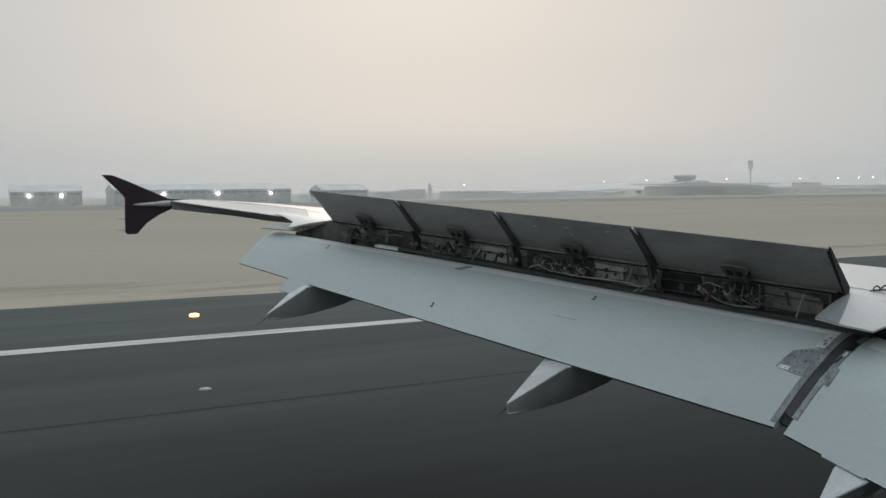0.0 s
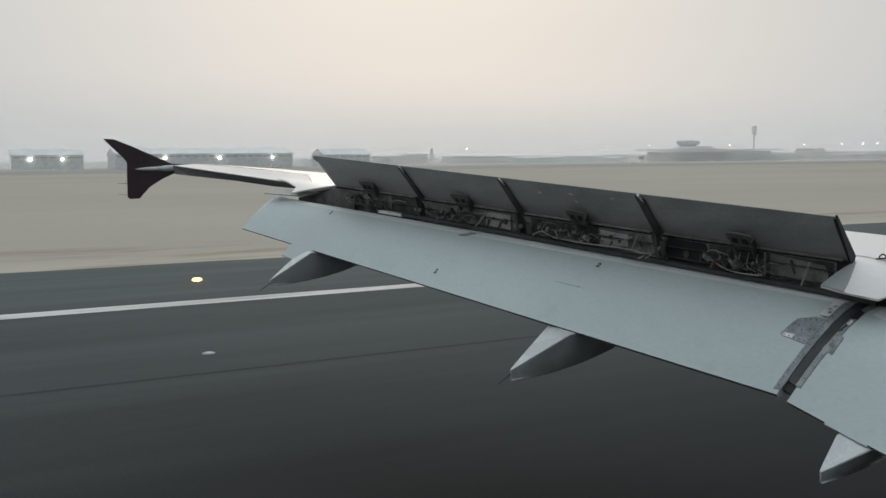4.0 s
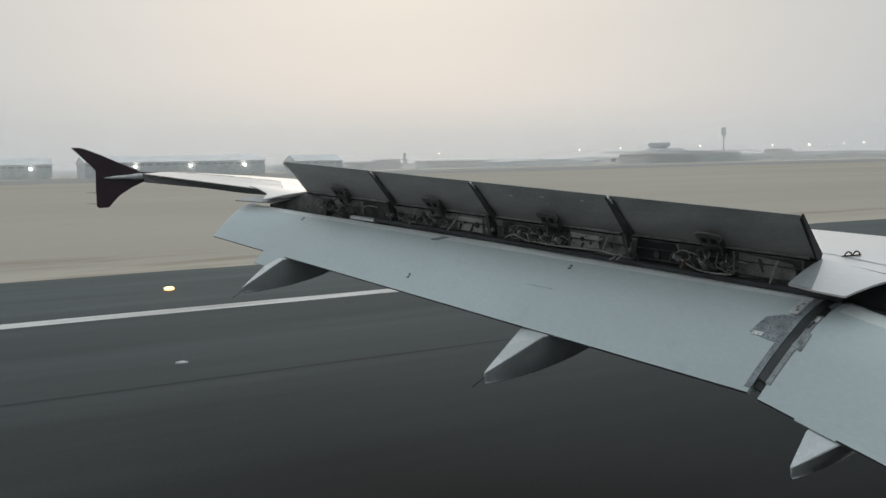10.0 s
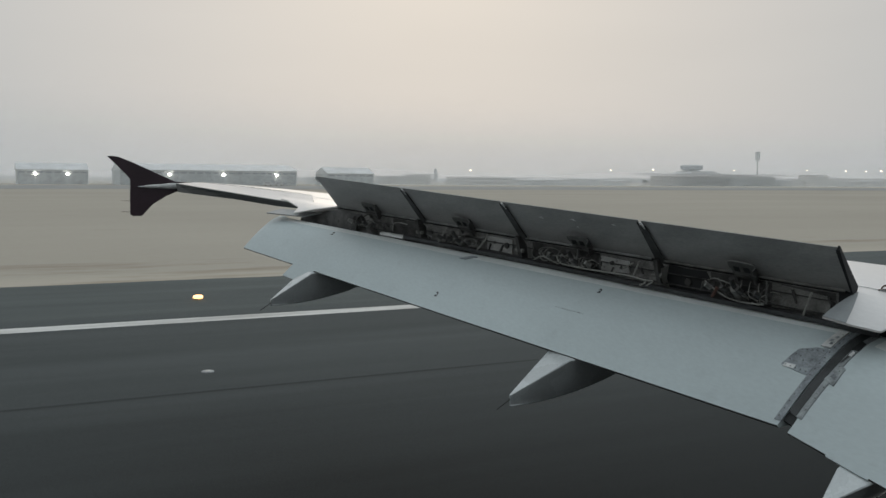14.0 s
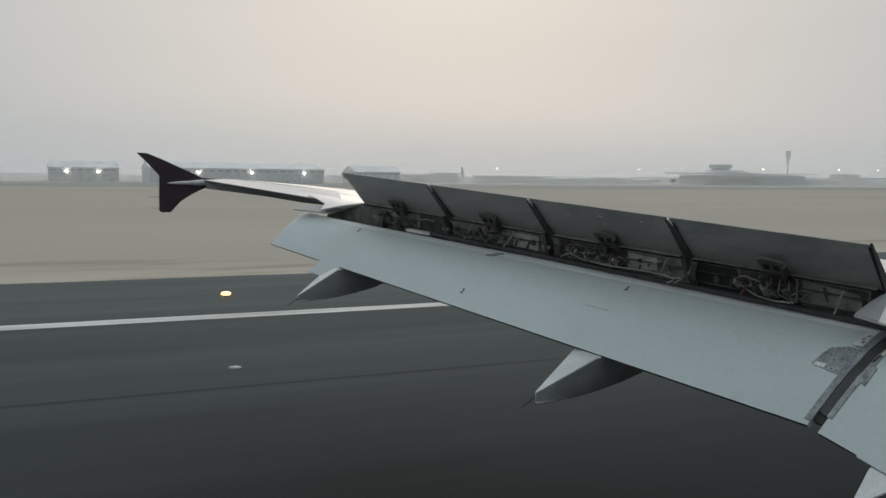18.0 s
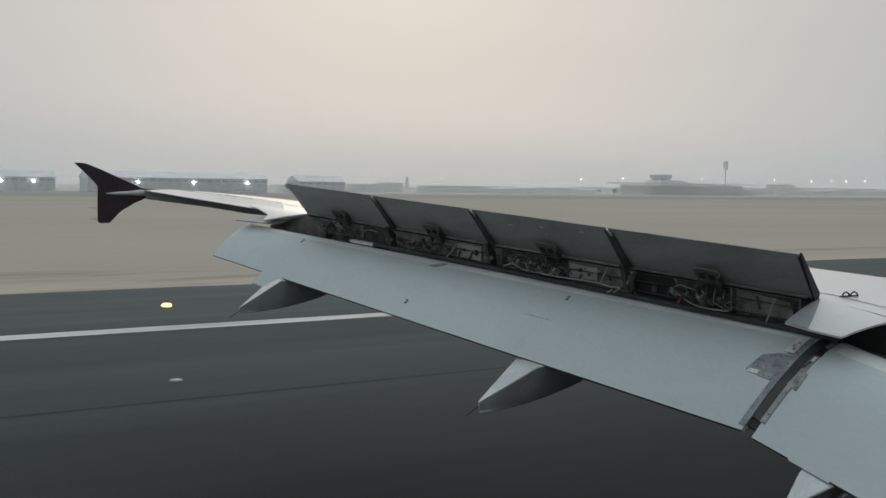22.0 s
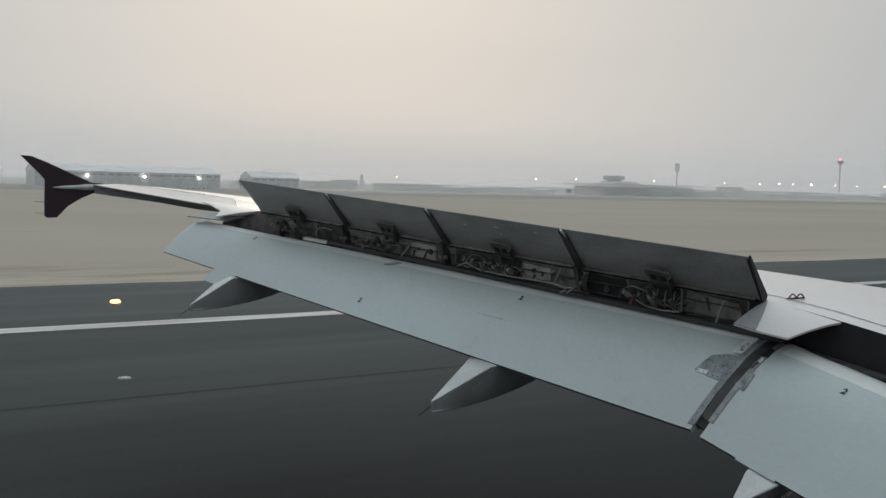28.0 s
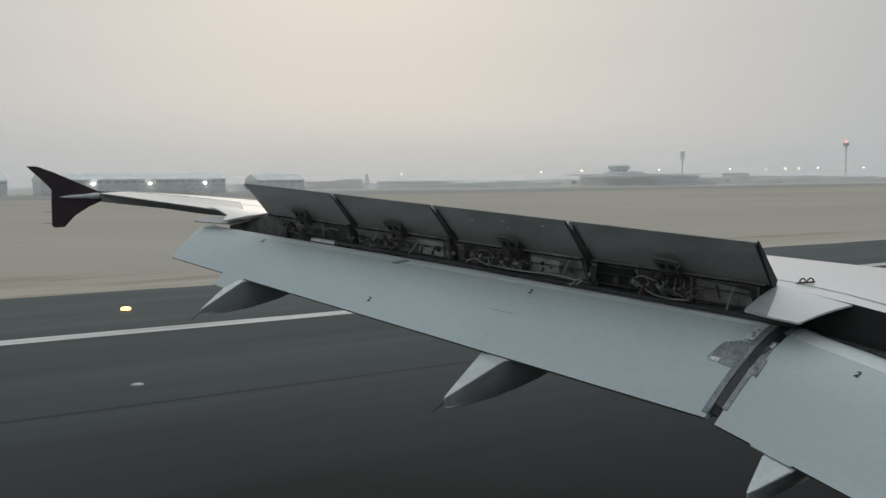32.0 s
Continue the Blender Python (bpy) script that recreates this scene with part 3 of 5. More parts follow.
        part("link", lb, rnd.choice((PRIMER, DARKMETAL, RIBMETAL, DARKMETAL)), spar, "", True)
    for dy in (-0.26, 0.24):
        cb = bmesh.new()
        rod(cb, cl(mid + dy, 0.10, -0.13), cl(mid + dy + 0.03, 0.13, -0.12), 0.036 * sc, 0.030 * sc, 14)
        part("bell_crank", cb, DARKMETAL, spar, "", True)
    # clamps, boxes and fittings crowded about the actuator
    for k in range(22):
        fb = bmesh.new()
        y = min(max(rnd.gauss(mid, 0.17), y0 + 0.1), y1 - 0.2)
        a = rnd.uniform(0.03, 0.22)
        box(fb, cl(y, a, rnd.uniform(-0.25, -0.04 - 0.12 * a)), rnd.uniform(0.02, 0.05), rnd.uniform(0.015, 0.06), rnd.uniform(0.015, 0.05), Matrix.Rotation(rnd.uniform(-0.6, 0.9), 3, "Z"), 0.004)
        part("fitting", fb, rnd.choice((RIBMETAL, DARKMETAL, DARKMETAL, SPARPAINT, DARKMETAL)), spar)
    # dark brackets and stubs all along the bay
    for k in range(16):
        y = y0 + 0.12 + (y1 - y0 - 0.3) * (k + rnd.random()) / 16
        a, h = rnd.uniform(0.03, 0.16), rnd.uniform(-0.23, -0.04)
        sb = bmesh.new()
        if k % 3:
            box(sb, cl(y, a, h), rnd.uniform(0.02, 0.06), rnd.uniform(0.02, 0.07), rnd.uniform(0.02, 0.06), Matrix.Rotation(rnd.uniform(-0.5, 0.8), 3, "Z"), 0.005)
        else:
            rod(sb, cl(y, a, h), cl(y + rnd.uniform(-0.06, 0.06), a, h - rnd.uniform(0.04, 0.12)), 0.012, 0.009, 8)
        part("bracket", sb, DARKMETAL, spar)
    # small clips along the spar
    for k in range(9):
        y = y0 + 0.12 + (y1 - y0 - 0.3) * (k + rnd.random()) / 9
        cb = bmesh.new()
        box(cb, bay(y, 0.03, rnd.choice((-0.085, -0.10, -0.19, -0.205))), 0.03, 0.025, 0.022, Matrix.Rotation(radians(17.7), 3, "Z"), 0.004)
        part("clip", cb, rnd.choice((DARKMETAL, STEEL)), spar)


# single pieces that stand out in the bay
def bay_hose(pts, r, mat, name="hose", label=""):
    bm = bmesh.new()
    tube(bm, [bay(*p) for p in pts], r)
    return part(name, bm, mat, spar, label, True)


def bay_panel(ya, yb, h0, h1, k0, k1, mat, name="access_panel", label=""):
    """A plate on the spar: top edge h0 to h1, lower edge k0 to k1."""
    return part(name, loft([[bay(ya, q, h0), bay(yb, q, h1), bay(yb, q, k1), bay(ya, q, k0)] for q in (0.016, 0.026)]), mat, spar, label)


bay_panel(8.56, 8.22, -0.045, -0.045, -0.20, -0.20, PALEPANEL, label="pale grey access panel")
bay_panel(9.25, 8.98, -0.05, -0.05, -0.21, -0.21, RIBMETAL)
bay_panel(7.13, 6.82, -0.05, -0.06, -0.20, -0.17, PALEPANEL, label="pale grey access panel")
bay_panel(5.48, 5.02, -0.03, -0.07, -0.235, -0.20, RIBMETAL, label="wedge-shaped grey panel")
bay_panel(10.62, 10.42, -0.04, -0.04, -0.20, -0.20, RIBMETAL)
# darker plates over three stretches of the spar
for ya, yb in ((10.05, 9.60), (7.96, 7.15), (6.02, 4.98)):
    part("dark_spar_panel", loft([[bay(ya, q, -0.028), bay(yb, q, -0.032), bay(yb, q, -0.29), bay(ya, q, -0.29)] for q in (0.0125, 0.0155)]), DARKMETAL, spar, "dark panel on the spar")
# black plate painted as the shade of an open recess, with torn outline
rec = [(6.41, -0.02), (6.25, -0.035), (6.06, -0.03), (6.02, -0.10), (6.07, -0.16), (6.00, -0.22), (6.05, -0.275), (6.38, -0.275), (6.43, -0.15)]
part("recess_shade", prism(rec, lambda u, v, w: bay(u, 0.02 + w, v), 0.01), BLACK, spar, "black plate for the shade of an open recess in the spar")
for y, h, r in ((8.29, -0.115, 0.034), (8.45, -0.10, 0.016), (8.36, -0.17, 0.014), (7.0, -0.10, 0.022), (6.90, -0.13, 0.016), (5.30, -0.09, 0.014), (9.10, -0.12, 0.024), (6.22, -0.15, 0.04)):
    part("port_cap", rod(bmesh.new(), bay(y, 0.022, h), bay(y, 0.045, h), r, r * 0.8, 14), DARKMETAL, spar, "", True)
part("web_plate", loft([[bay(y, a, h) for a, h in ((0.03, -0.03), (0.13, -0.06), (0.12, -0.17), (0.05, -0.25))] for y in (6.42, 6.43)]), RIBMETAL, spar)
# straight struts from the lower beam to the hinge line
for p, q in (((5.09, 0.20, -0.03), (5.171, 0.15, -0.23)), ((8.993, 0.20, -0.006), (9.156, 0.16, -0.19)), ((6.604, 0.20, -0.013), (6.70, 0.15, -0.17)), ((6.72, 0.12, -0.055), (6.83, 0.12, -0.12))):
    st = bmesh.new()
    rod(st, bay(*p), bay(*q), 0.0095, 0.008, 8)
    part("strut", st, CREAM, spar, "cream painted strut", True)
bay_hose(((8.413, 0.20, 0.0), (8.425, 0.20, -0.05), (8.50, 0.18, -0.12), (8.585, 0.16, -0.195)), 0.0085, CREAM, "strut", "cream bent strut")
for y, h0, h1, a in ((5.444, 0.0, -0.19, 0.20), (7.035, -0.05, -0.172, 0.18), (7.274, 0.0, -0.165, 0.20)):
    part("post", rod(bmesh.new(), bay(y, a, h0), bay(y, a, h1), 0.008, 0.008, 8), HORN, spar, "", True)
# pale hydraulic lines
bay_hose(((6.029, 0.10, -0.100), (5.929, 0.14, -0.147), (5.779, 0.18, -0.199), (5.62, 0.20, -0.208), (5.462, 0.20, -0.196)), 0.0065, CREAM, "pipe", "pale hydraulic line")
bay_hose(((6.003, 0.10, -0.092), (5.93, 0.13, -0.06), (5.86, 0.14, -0.068), (5.771, 0.10, -0.095)), 0.005, CREAM, "pipe")
bay_hose(((5.90, 0.12, -0.05), (5.82, 0.16, -0.13), (5.74, 0.18, -0.10), (5.66, 0.18, -0.17)), 0.0045, HOSE)
bay_hose(((7.457, 0.20, -0.170), (7.211, 0.22, -0.172), (7.02, 0.22, -0.168), (6.81, 0.22, -0.160), (6.613, 0.24, -0.160), (6.502, 0.26, -0.178), (6.56, 0.26, -0.222)), 0.0075, CREAM, "pipe", "pale hydraulic line")
bay_hose(((6.60, 0.24, -0.165), (6.50, 0.26, -0.165), (6.428, 0.26, -0.160), (6.496, 0.26, -0.213)), 0.0065, CREAM, "pipe")
bay_hose(((7.80, 0.19, -0.180), (7.697, 0.20, -0.131), (7.593, 0.20, -0.152), (7.491, 0.20, -0.174), (7.53, 0.17, -0.13), (7.562, 0.15, -0.106)), 0.0065, CREAM, "pipe", "pale hydraulic line")
bay_hose(((7.80, 0.12, -0.09), (7.76, 0.13, -0.062), (7.689, 0.13, -0.044), (7.585, 0.12, -0.045), (7.52, 0.10, -0.09)), 0.0055, HOSE)
bay_hose(((7.70, 0.10, -0.06), (7.72, 0.15, -0.11), (7.66, 0.16, -0.15)), 0.006, HOSE)
bay_hose(((10.45, 0.18, -0.13), (10.425, 0.20, -0.105), (10.37, 0.20, -0.045), (10.304, 0.15, -0.005), (10.22, 0.10, -0.06)), 0.007, HOSE)
bay_hose(((9.95, 0.12, -0.15), (9.88, 0.16, -0.07), (9.80, 0.14, -0.05), (9.70, 0.12, -0.06)), 0.007, HOSE)
bay_hose(((8.66, 0.10, -0.05), (8.58, 0.15, -0.055), (8.48, 0.17, -0.045), (8.41, 0.20, -0.01)), 0.006, HOSE)
for k in range(7):
    y = 7.90 - k * 0.105
    bay_hose(((y, 0.05, -0.06 - 0.02 * (k % 3)), (y - 0.03, 0.12, -0.09), (y - 0.05, 0.15, -0.15 - 0.015 * (k % 2)), (y - 0.12, 0.14, -0.17), (y - 0.16, 0.08, -0.10 - 0.03 * (k % 2))), 0.0045, HOSE)
for k in range(5):
    y = 5.80 - k * 0.075
    bay_hose(((y, 0.05, -0.05), (y - 0.03, 0.13, -0.08 - 0.02 * (k % 2)), (y - 0.04, 0.16, -0.15), (y - 0.10, 0.12, -0.19)), 0.004, HOSE)
for y in (7.76, 7.66, 7.50):
    part("union_nut", rod(bmesh.new(), bay(y, 0.14, -0.11), bay(y - 0.03, 0.18, -0.09), 0.020, 0.017, 10), RIBMETAL, spar, "", True)
part("pipe_cap", rod(bmesh.new(), bay(5.872, 0.18, -0.125), bay(5.917, 0.18, -0.215), 0.015, 0.012, 10), REDCAP, spar, "faded red-brown cap", True)
cbx = bmesh.new()
box(cbx, bay(5.365, 0.12, -0.175), 0.07, 0.10, 0.06, Matrix.Rotation(radians(17.7), 3, "Z"), 0.008)
part("connector_box", cbx, DARKMETAL, spar, "dark connector box")
cbx = bmesh.new()
box(cbx, bay(9.69, 0.10, -0.125), 0.06, 0.09, 0.075, Matrix.Rotation(radians(10), 3, "Z"), 0.01)
part("connector_box", cbx, PRIMER, spar, "pale connector box")
# smooth closing panel at the bay's outer end
prof = ((10.62, -0.05), (10.85, -0.035), (11.02, -0.03), (11.2, -0.06), (11.4, -0.10), (11.6, -0.14), (11.75, -0.17))
part("bay_end_panel", loft([[bay(y, a, h) for a, h in ((0.05, t), (0.09, t - 0.05), (0.11, -0.22), (0.11, -0.30), (0.06, -0.30))] for y, t in prof]), DARKMETAL, spar, "smooth dark closing panel", True)
# long pipes along the spar
for h, a, r in ((-0.10, 0.045, 0.006), (-0.20, 0.05, 0.007)):
    tb = bmesh.new()
    tube(tb, [cl(y, a + rnd.uniform(-0.006, 0.006), h + rnd.uniform(-0.008, 0.008)) for y in YB if 4.7 < y < 11], r)
    part("pipe", tb, DARKMETAL, spar, "", True)
# ---- flaps ----
of_rings = [flap_ring(4.707 + k * (11.849 - 4.707) / 24) for k in range(25)]
flap_out = part("outboard_flap", loft(of_rings), [PAINT, UNDERSHADE], airliner, "fully lowered light grey outboard flap", True)
flap_in = part("inboard_flap", loft([flap_ring(y) for y in (4.607, 4.2, 3.6, 3.0, 2.2, 1.2, 0.0)]), [PAINT, UNDERSHADE], airliner, "fully lowered light grey inboard flap", True)
# shadow under the trailing edge, painted on the flaps' downward faces
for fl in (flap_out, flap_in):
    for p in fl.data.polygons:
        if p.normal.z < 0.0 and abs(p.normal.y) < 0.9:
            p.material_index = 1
# outer end cut square to the hinge line
te, sc = flap_te(11.849)
part("end_rib", loft([flap_ring(11.845), [te + Vector((a * sc, 0.30 * a * sc, b * sc + 0.036 * a * sc)) for a, b in FLAP]]), PAINT, flap_out, "", True)
# short tab behind the trailing edge
part("trailing_tab", loft([[flap_point(y, c, o) for c, o in ((0.03, 0.001), (-0.20, 0.0), (-0.20, -0.014), (0.03, -0.02))] for y in (10.31, 10.73)]), PAINT, flap_out)


def flap_patch(poly, lift, mat, name, parent, label=""):
    """A thin plate lying on a flap, its outline in (y, c)."""
    bm = bmesh.new()
    vs = [bm.verts.new(flap_point(y, c, lift)) for y, c in poly]
    lo = [bm.verts.new(flap_point(y, c, 0.0005)) for y, c in poly]
    bm.faces.new(vs)
    n = len(vs)
    for i in range(n):
        bm.faces.new((vs[i], vs[(i + 1) % n], lo[(i + 1) % n], lo[i]))
    return part(name, bm, mat, parent, label)


def flap_strip(y0, y1, c0, c1, lift, mat, name, parent, label="", n=10):
    rings = []
    for k in range(n + 1):
        c = c0 + (c1 - c0) * k / n
        rings.append([flap_point(y0, c, 0.0005), flap_point(y0, c, lift), flap_point(y1, c, lift), flap_point(y1, c, 0.0005)])
    return part(name, loft(rings), mat, parent, label)


# the joint between the two flaps: seal, strips, riveted doublers
gap = part("gap_seal", loft([[flap_point(4.60, c, -0.05), flap_point(4.60, c, -0.015), flap_point(4.72, c, -0.015), flap_point(4.72, c, -0.05)] for c in (0.05, 0.2, 0.4, 0.6, 0.8, 0.95)]), BLACK, flap_in, "black seal between the flaps")
flap_strip(4.700, 4.750, 0.03, 0.98, 0.006, PLATE, "edge_strip", flap_out, "scuffed metal edge strip", 14)
flap_strip(4.575, 4.622, 0.10, 0.96, 0.006, STRIPGREY, "edge_strip", flap_in, "scuffed metal edge strip", 14)
flap_strip(4.630, 4.694, 0.10, 0.97, 0.0015, SEAL, "bulb_seal", flap_in, "dark grey rubber bulb seal", 14)
flap_patch([(4.755, 0.353), (4.843, 0.363), (4.97, 0.389), (4.957, 0.463), (4.942, 0.534), (4.837, 0.579), (4.755, 0.582)], 0.005, PLATE, "doubler", flap_out, "riveted metal doubler plate")
flap_patch([(4.755, 0.59), (4.80, 0.59), (4.79, 0.84), (4.755, 0.84)], 0.005, PLATE, "doubler", flap_out, "riveted metal doubler plate")
flap_patch([(4.628, 0.38), (4.532, 0.364), (4.545, 0.50), (4.60, 0.52)], 0.009, STRIPGREY, "doubler", flap_in, "riveted metal doubler plate")
flap_strip(4.757, 4.826, 0.60, 0.80, 0.010, LABELWHITE, "placard", flap_out, "small white placard", 5)
for y, c in ((4.768, 0.63), (4.785, 0.66), (4.772, 0.70)):
    flap_strip(y, y + 0.020, c, c + 0.022, 0.0125, GREYINK, "placard_mark", flap_out, "dark mark on the placard", 2)
flap_strip(4.735, 4.79, 0.84, 0.875, 0.011, LABELWHITE, "placard", flap_out, "small white placard", 3)
flap_strip(4.87, 4.95, 0.375, 0.405, 0.0075, LABELWHITE, "paint_chip", flap_out, "paint worn to bright metal", 2)
# rubbed-through places along the inboard strip, and its notch's shade as a black patch
flap_patch([(4.626, 0.66), (4.572, 0.67), (4.578, 0.755), (4.626, 0.77)], 0.010, BLACK, "notch", flap_in, "black patch for the shade in the edge strip's notch")
flap_patch([(4.606, 0.60), (4.580, 0.605), (4.584, 0.645), (4.604, 0.65)], 0.010, LABELWHITE, "paint_chip", flap_in, "paint worn to bright metal")
flap_patch([(4.618, 0.53), (4.600, 0.54), (4.596, 0.60), (4.612, 0.61)], 0.0085, SEAL, "scuff", flap_in, "dark rubbed scuff")
flap_patch([(4.598, 0.41), (4.548, 0.40), (4.553, 0.43), (4.592, 0.44)], 0.0105, PLATE, "scuff", flap_in, "rubbed metal scuff")
# the wear plate along part of the inboard trailing edge
part("trailing_tab", loft([[flap_point(y, c, o) for c, o in ((0.03, 0.001), (-0.010, 0.0), (-0.010, -0.012), (0.03, -0.02))] for y in (3.93, 4.27)]), PAINT, flap_in)
rv = bmesh.new()
spots = [(4.78 + 0.04 * k, 0.375 + 0.004 * k) for k in range(5)] + [(4.78 + 0.035 * k, 0.56 - 0.006 * k) for k in range(5)] + [(4.735, 0.06 + 0.05 * k) for k in range(18)] + [(4.59 + 0.008 * math.sin(5 * k), 0.16 + 0.085 * k) for k in range(9)] + [(4.94, 0.44), (4.93, 0.49), (4.80, 0.47), (4.85, 0.45), (4.89, 0.48), (4.77, 0.66), (4.77, 0.75), (4.56, 0.42), (4.57, 0.47)]
for y, c in spots:
    p = flap_point(y, c, 0.006)
    q = flap_point(y, c, 0.011)
    rod(rv, p, q, 0.0055, 0.003, 6)
tagged(part("rivets", rv, DARKMETAL, flap_out), kind="stuff")
# seam lines in the flap's skin, and a folded step near its trailing edge
# pale top strip, widened and lightened where the spoilers shade the flap
flap_strip(4.83, 11.70, 0.77, 0.97, 0.0015, NOSE, "nose_strip", flap_out, "paler strip of paint along the flap's top edge, brightened against the shade", 10)
flap_strip(0.6, 4.52, 0.77, 0.97, 0.0015, NOSE, "nose_strip", flap_in, "paler strip of paint along the flap's top edge, brightened against the shade", 10)
flap_patch([(8.60, 0.72), (8.53, 0.72), (8.44, 0.82), (8.51, 0.82)], 0.012, PLATE, "vent_tab", flap_out, "small grey tab on the flap's top edge")
for y in (11.2, 10.3, 7.8, 5.4):
    tb = bmesh.new()
    box(tb, flap_point(y, 0.0) + Vector((0.0, 0, -0.01)), 0.035, 0.10, 0.018, None, 0.004)
    part("trailing_edge_tab", tb, PAINT, flap_out)


# stencilled figures
def figure_two(y, c, size, parent):
    cu = bpy.data.curves.new("figure", "FONT")
    cu.body, cu.size, cu.align_x, cu.align_y, cu.extrude, cu.offset = "2", size, "CENTER", "CENTER", 0.0008, 0.002
    tmp = bpy.data.objects.new("figure", cu)
    scene.collection.objects.link(tmp)
    me = bpy.data.meshes.new_from_object(tmp.evaluated_get(bpy.context.evaluated_depsgraph_get()))
    bpy.data.objects.remove(tmp)
    bpy.data.curves.remove(cu)
    o = flap_point(y, c, 0.004)
    right = (flap_point(y - 0.05, c, 0.004) - flap_point(y + 0.05, c, 0.004)).normalized()
    up = (flap_point(y, c + 0.04, 0.004) - flap_point(y, c - 0.04, 0.004)).normalized()
    nrm = right.cross(up).normalized()
    up = nrm.cross(right)
    me.transform(Matrix((( *[right[0], up[0], nrm[0], o[0]],), (right[1], up[1], nrm[1], o[1]), (right[2], up[2], nrm[2], o[2]), (0, 0, 0, 1))))
    me.materials.clear()
    me.materials.append(INK)
    ob = new("stencilled_figure", me)
    ob.parent = parent
    ob["label"] = "black stencilled figure 2"
    return ob


figure_two(8.401, 0.173, 0.08, flap_out)
figure_two(6.832, 0.67, 0.08, flap_out)
figure_two(10.646, 0.68, 0.08, flap_out)
figure_two(3.907, 0.67, 0.08, flap_in)
# a worn line of small lettering, too faint to read
rnd = random.Random(3)
y = 7.07
while y > 6.76:
    w = rnd.uniform(0.012, 0.035)
    flap_patch([(y, 0.380), (y - w, 0.380), (y - w, 0.388), (y, 0.388)], 0.0025, GREYINK if rnd.random() < 0.2 else FADED, "worn_lettering", flap_out)
    y -= w + 0.012


# ---- flap track fairings ----
def fairing(yo, yi, length, tip_drop, tip_h, curve, ahead, wick, parent):
    """A canoe under the flap: yo and yi are the outer and inner edges of its flat top at the trailing edge."""
    yk = (yo + yi) / 2
    te, _ = flap_te(yk)
    tip = Vector((te.x - length, yk, te.z - tip_drop))
    rings = []
    for k in range(17):
        d = (length + ahead) * (k / 16) ** 1.15
        f = min(1.0, d / length)
        x = tip.x + d
        g = 0.06 + 0.94 * f ** 0.93
        eo, ei = yk + (yo - yk) * g, yk + (yi - yk) * g
        zo = tip.z + (flap_te(yo)[0].z - 0.012 - tip.z) * f
        zi = tip.z + (flap_te(yi)[0].z - 0.012 - tip.z) * f
        if d > length:
            zo, zi = zo + (d - length) * 0.05, zi + (d - length) * 0.05
        kz = tip.z - tip_h + curve * d * d
        kz = min(kz, min(zo, zi) - 0.02)
        pts = [(eo, zo - 0.010), (eo - 0.008 * f, zo), (ei + 0.008 * f, zi), (ei, zi - 0.010)]
        for u, v in ((0.16, 0.22), (0.36, 0.48), (0.60, 0.73), (0.82, 0.92)):
            pts.append((ei + (yk - ei) * u, zi + (kz - zi) * v))
        pts += [(yk - 0.012, kz), (yk + 0.012, kz)]
        for u, v in ((0.82, 0.92), (0.60, 0.73), (0.36, 0.48), (0.16, 0.22)):
            pts.append((eo + (yk - eo) * u, zo + (kz - zo) * v))
        rings.append([Vector((x, a, b)) for a, b in pts])
    fr = part("flap_track_fairing", loft(rings), FAIRING, parent, "canoe-shaped grey flap track fairing", True)
    kb = bmesh.new()
    tube(kb, [(r[8] + r[9]) / 2 for r in rings[:13]], 0.007)
    part("keel_line", kb, BLACK, fr, "dark line along the lower edge", True)
    if wick:
        wk = bmesh.new()
        rod(wk, tip + Vector((0.03, 0, -0.02)), tip + Vector((-0.12, 0.02, -0.12)), 0.005, 0.003, 6)
        part("static_wick", wk, BLACK, fr)
    return fr


fairing(6.83, 6.50, 0.51, 0.33, 0.095, 0.148, 1.05, True, airliner)
fairing(10.54, 10.27, 0.47, 0.345, 0.062, 0.140, 0.95, True, airliner)
fairing(4.16, 3.90, 0.31, 0.18, 0.078, 0.20, 0.75, False, airliner)

# rope anchor rings on the wing
hook_c = Vector((6.255, 4.742, 0))
hook_c.z = upper_z(hook_c.y, hook_c.x)
hook_d = Vector((0.9, -0.43, 0.04)).normalized()
anchor = part("anchor_base", rod(bmesh.new(), hook_c - hook_d * 0.085 + Vector((0, 0, 0.003)), hook_c + hook_d * 0.07 + Vector((0, 0, 0.006)), 0.006, 0.005, 8), BRONZE, wing, "bronze life-line anchor on the wing")
for o in (-0.033, 0.033):
    tb = bmesh.new()
    tube(tb, [hook_c + hook_d * (o + e) + Vector((0, 0, z)) for e, z in ((-0.026, 0.0), (-0.024, 0.020), (0.0, 0.037), (0.024, 0.020), (0.026, 0.0))], 0.0062)
    part("anchor_ring", tb, BRONZE, wing, "bronze ring")

# ---- fuselage: closes the place behind the camera, with the window it looks out of ----
FC, FR = Vector((0, -1.845, 4.18)), 1.985


def fus_ring(x, a0, a1, r, n):
    return [Vector((x, FC.y + r * math.cos(a0 + (a1 - a0) * k / n), FC.z + r * math.sin(a0 + (a1 - a0) * k / n))) for k in range(n + 1)]


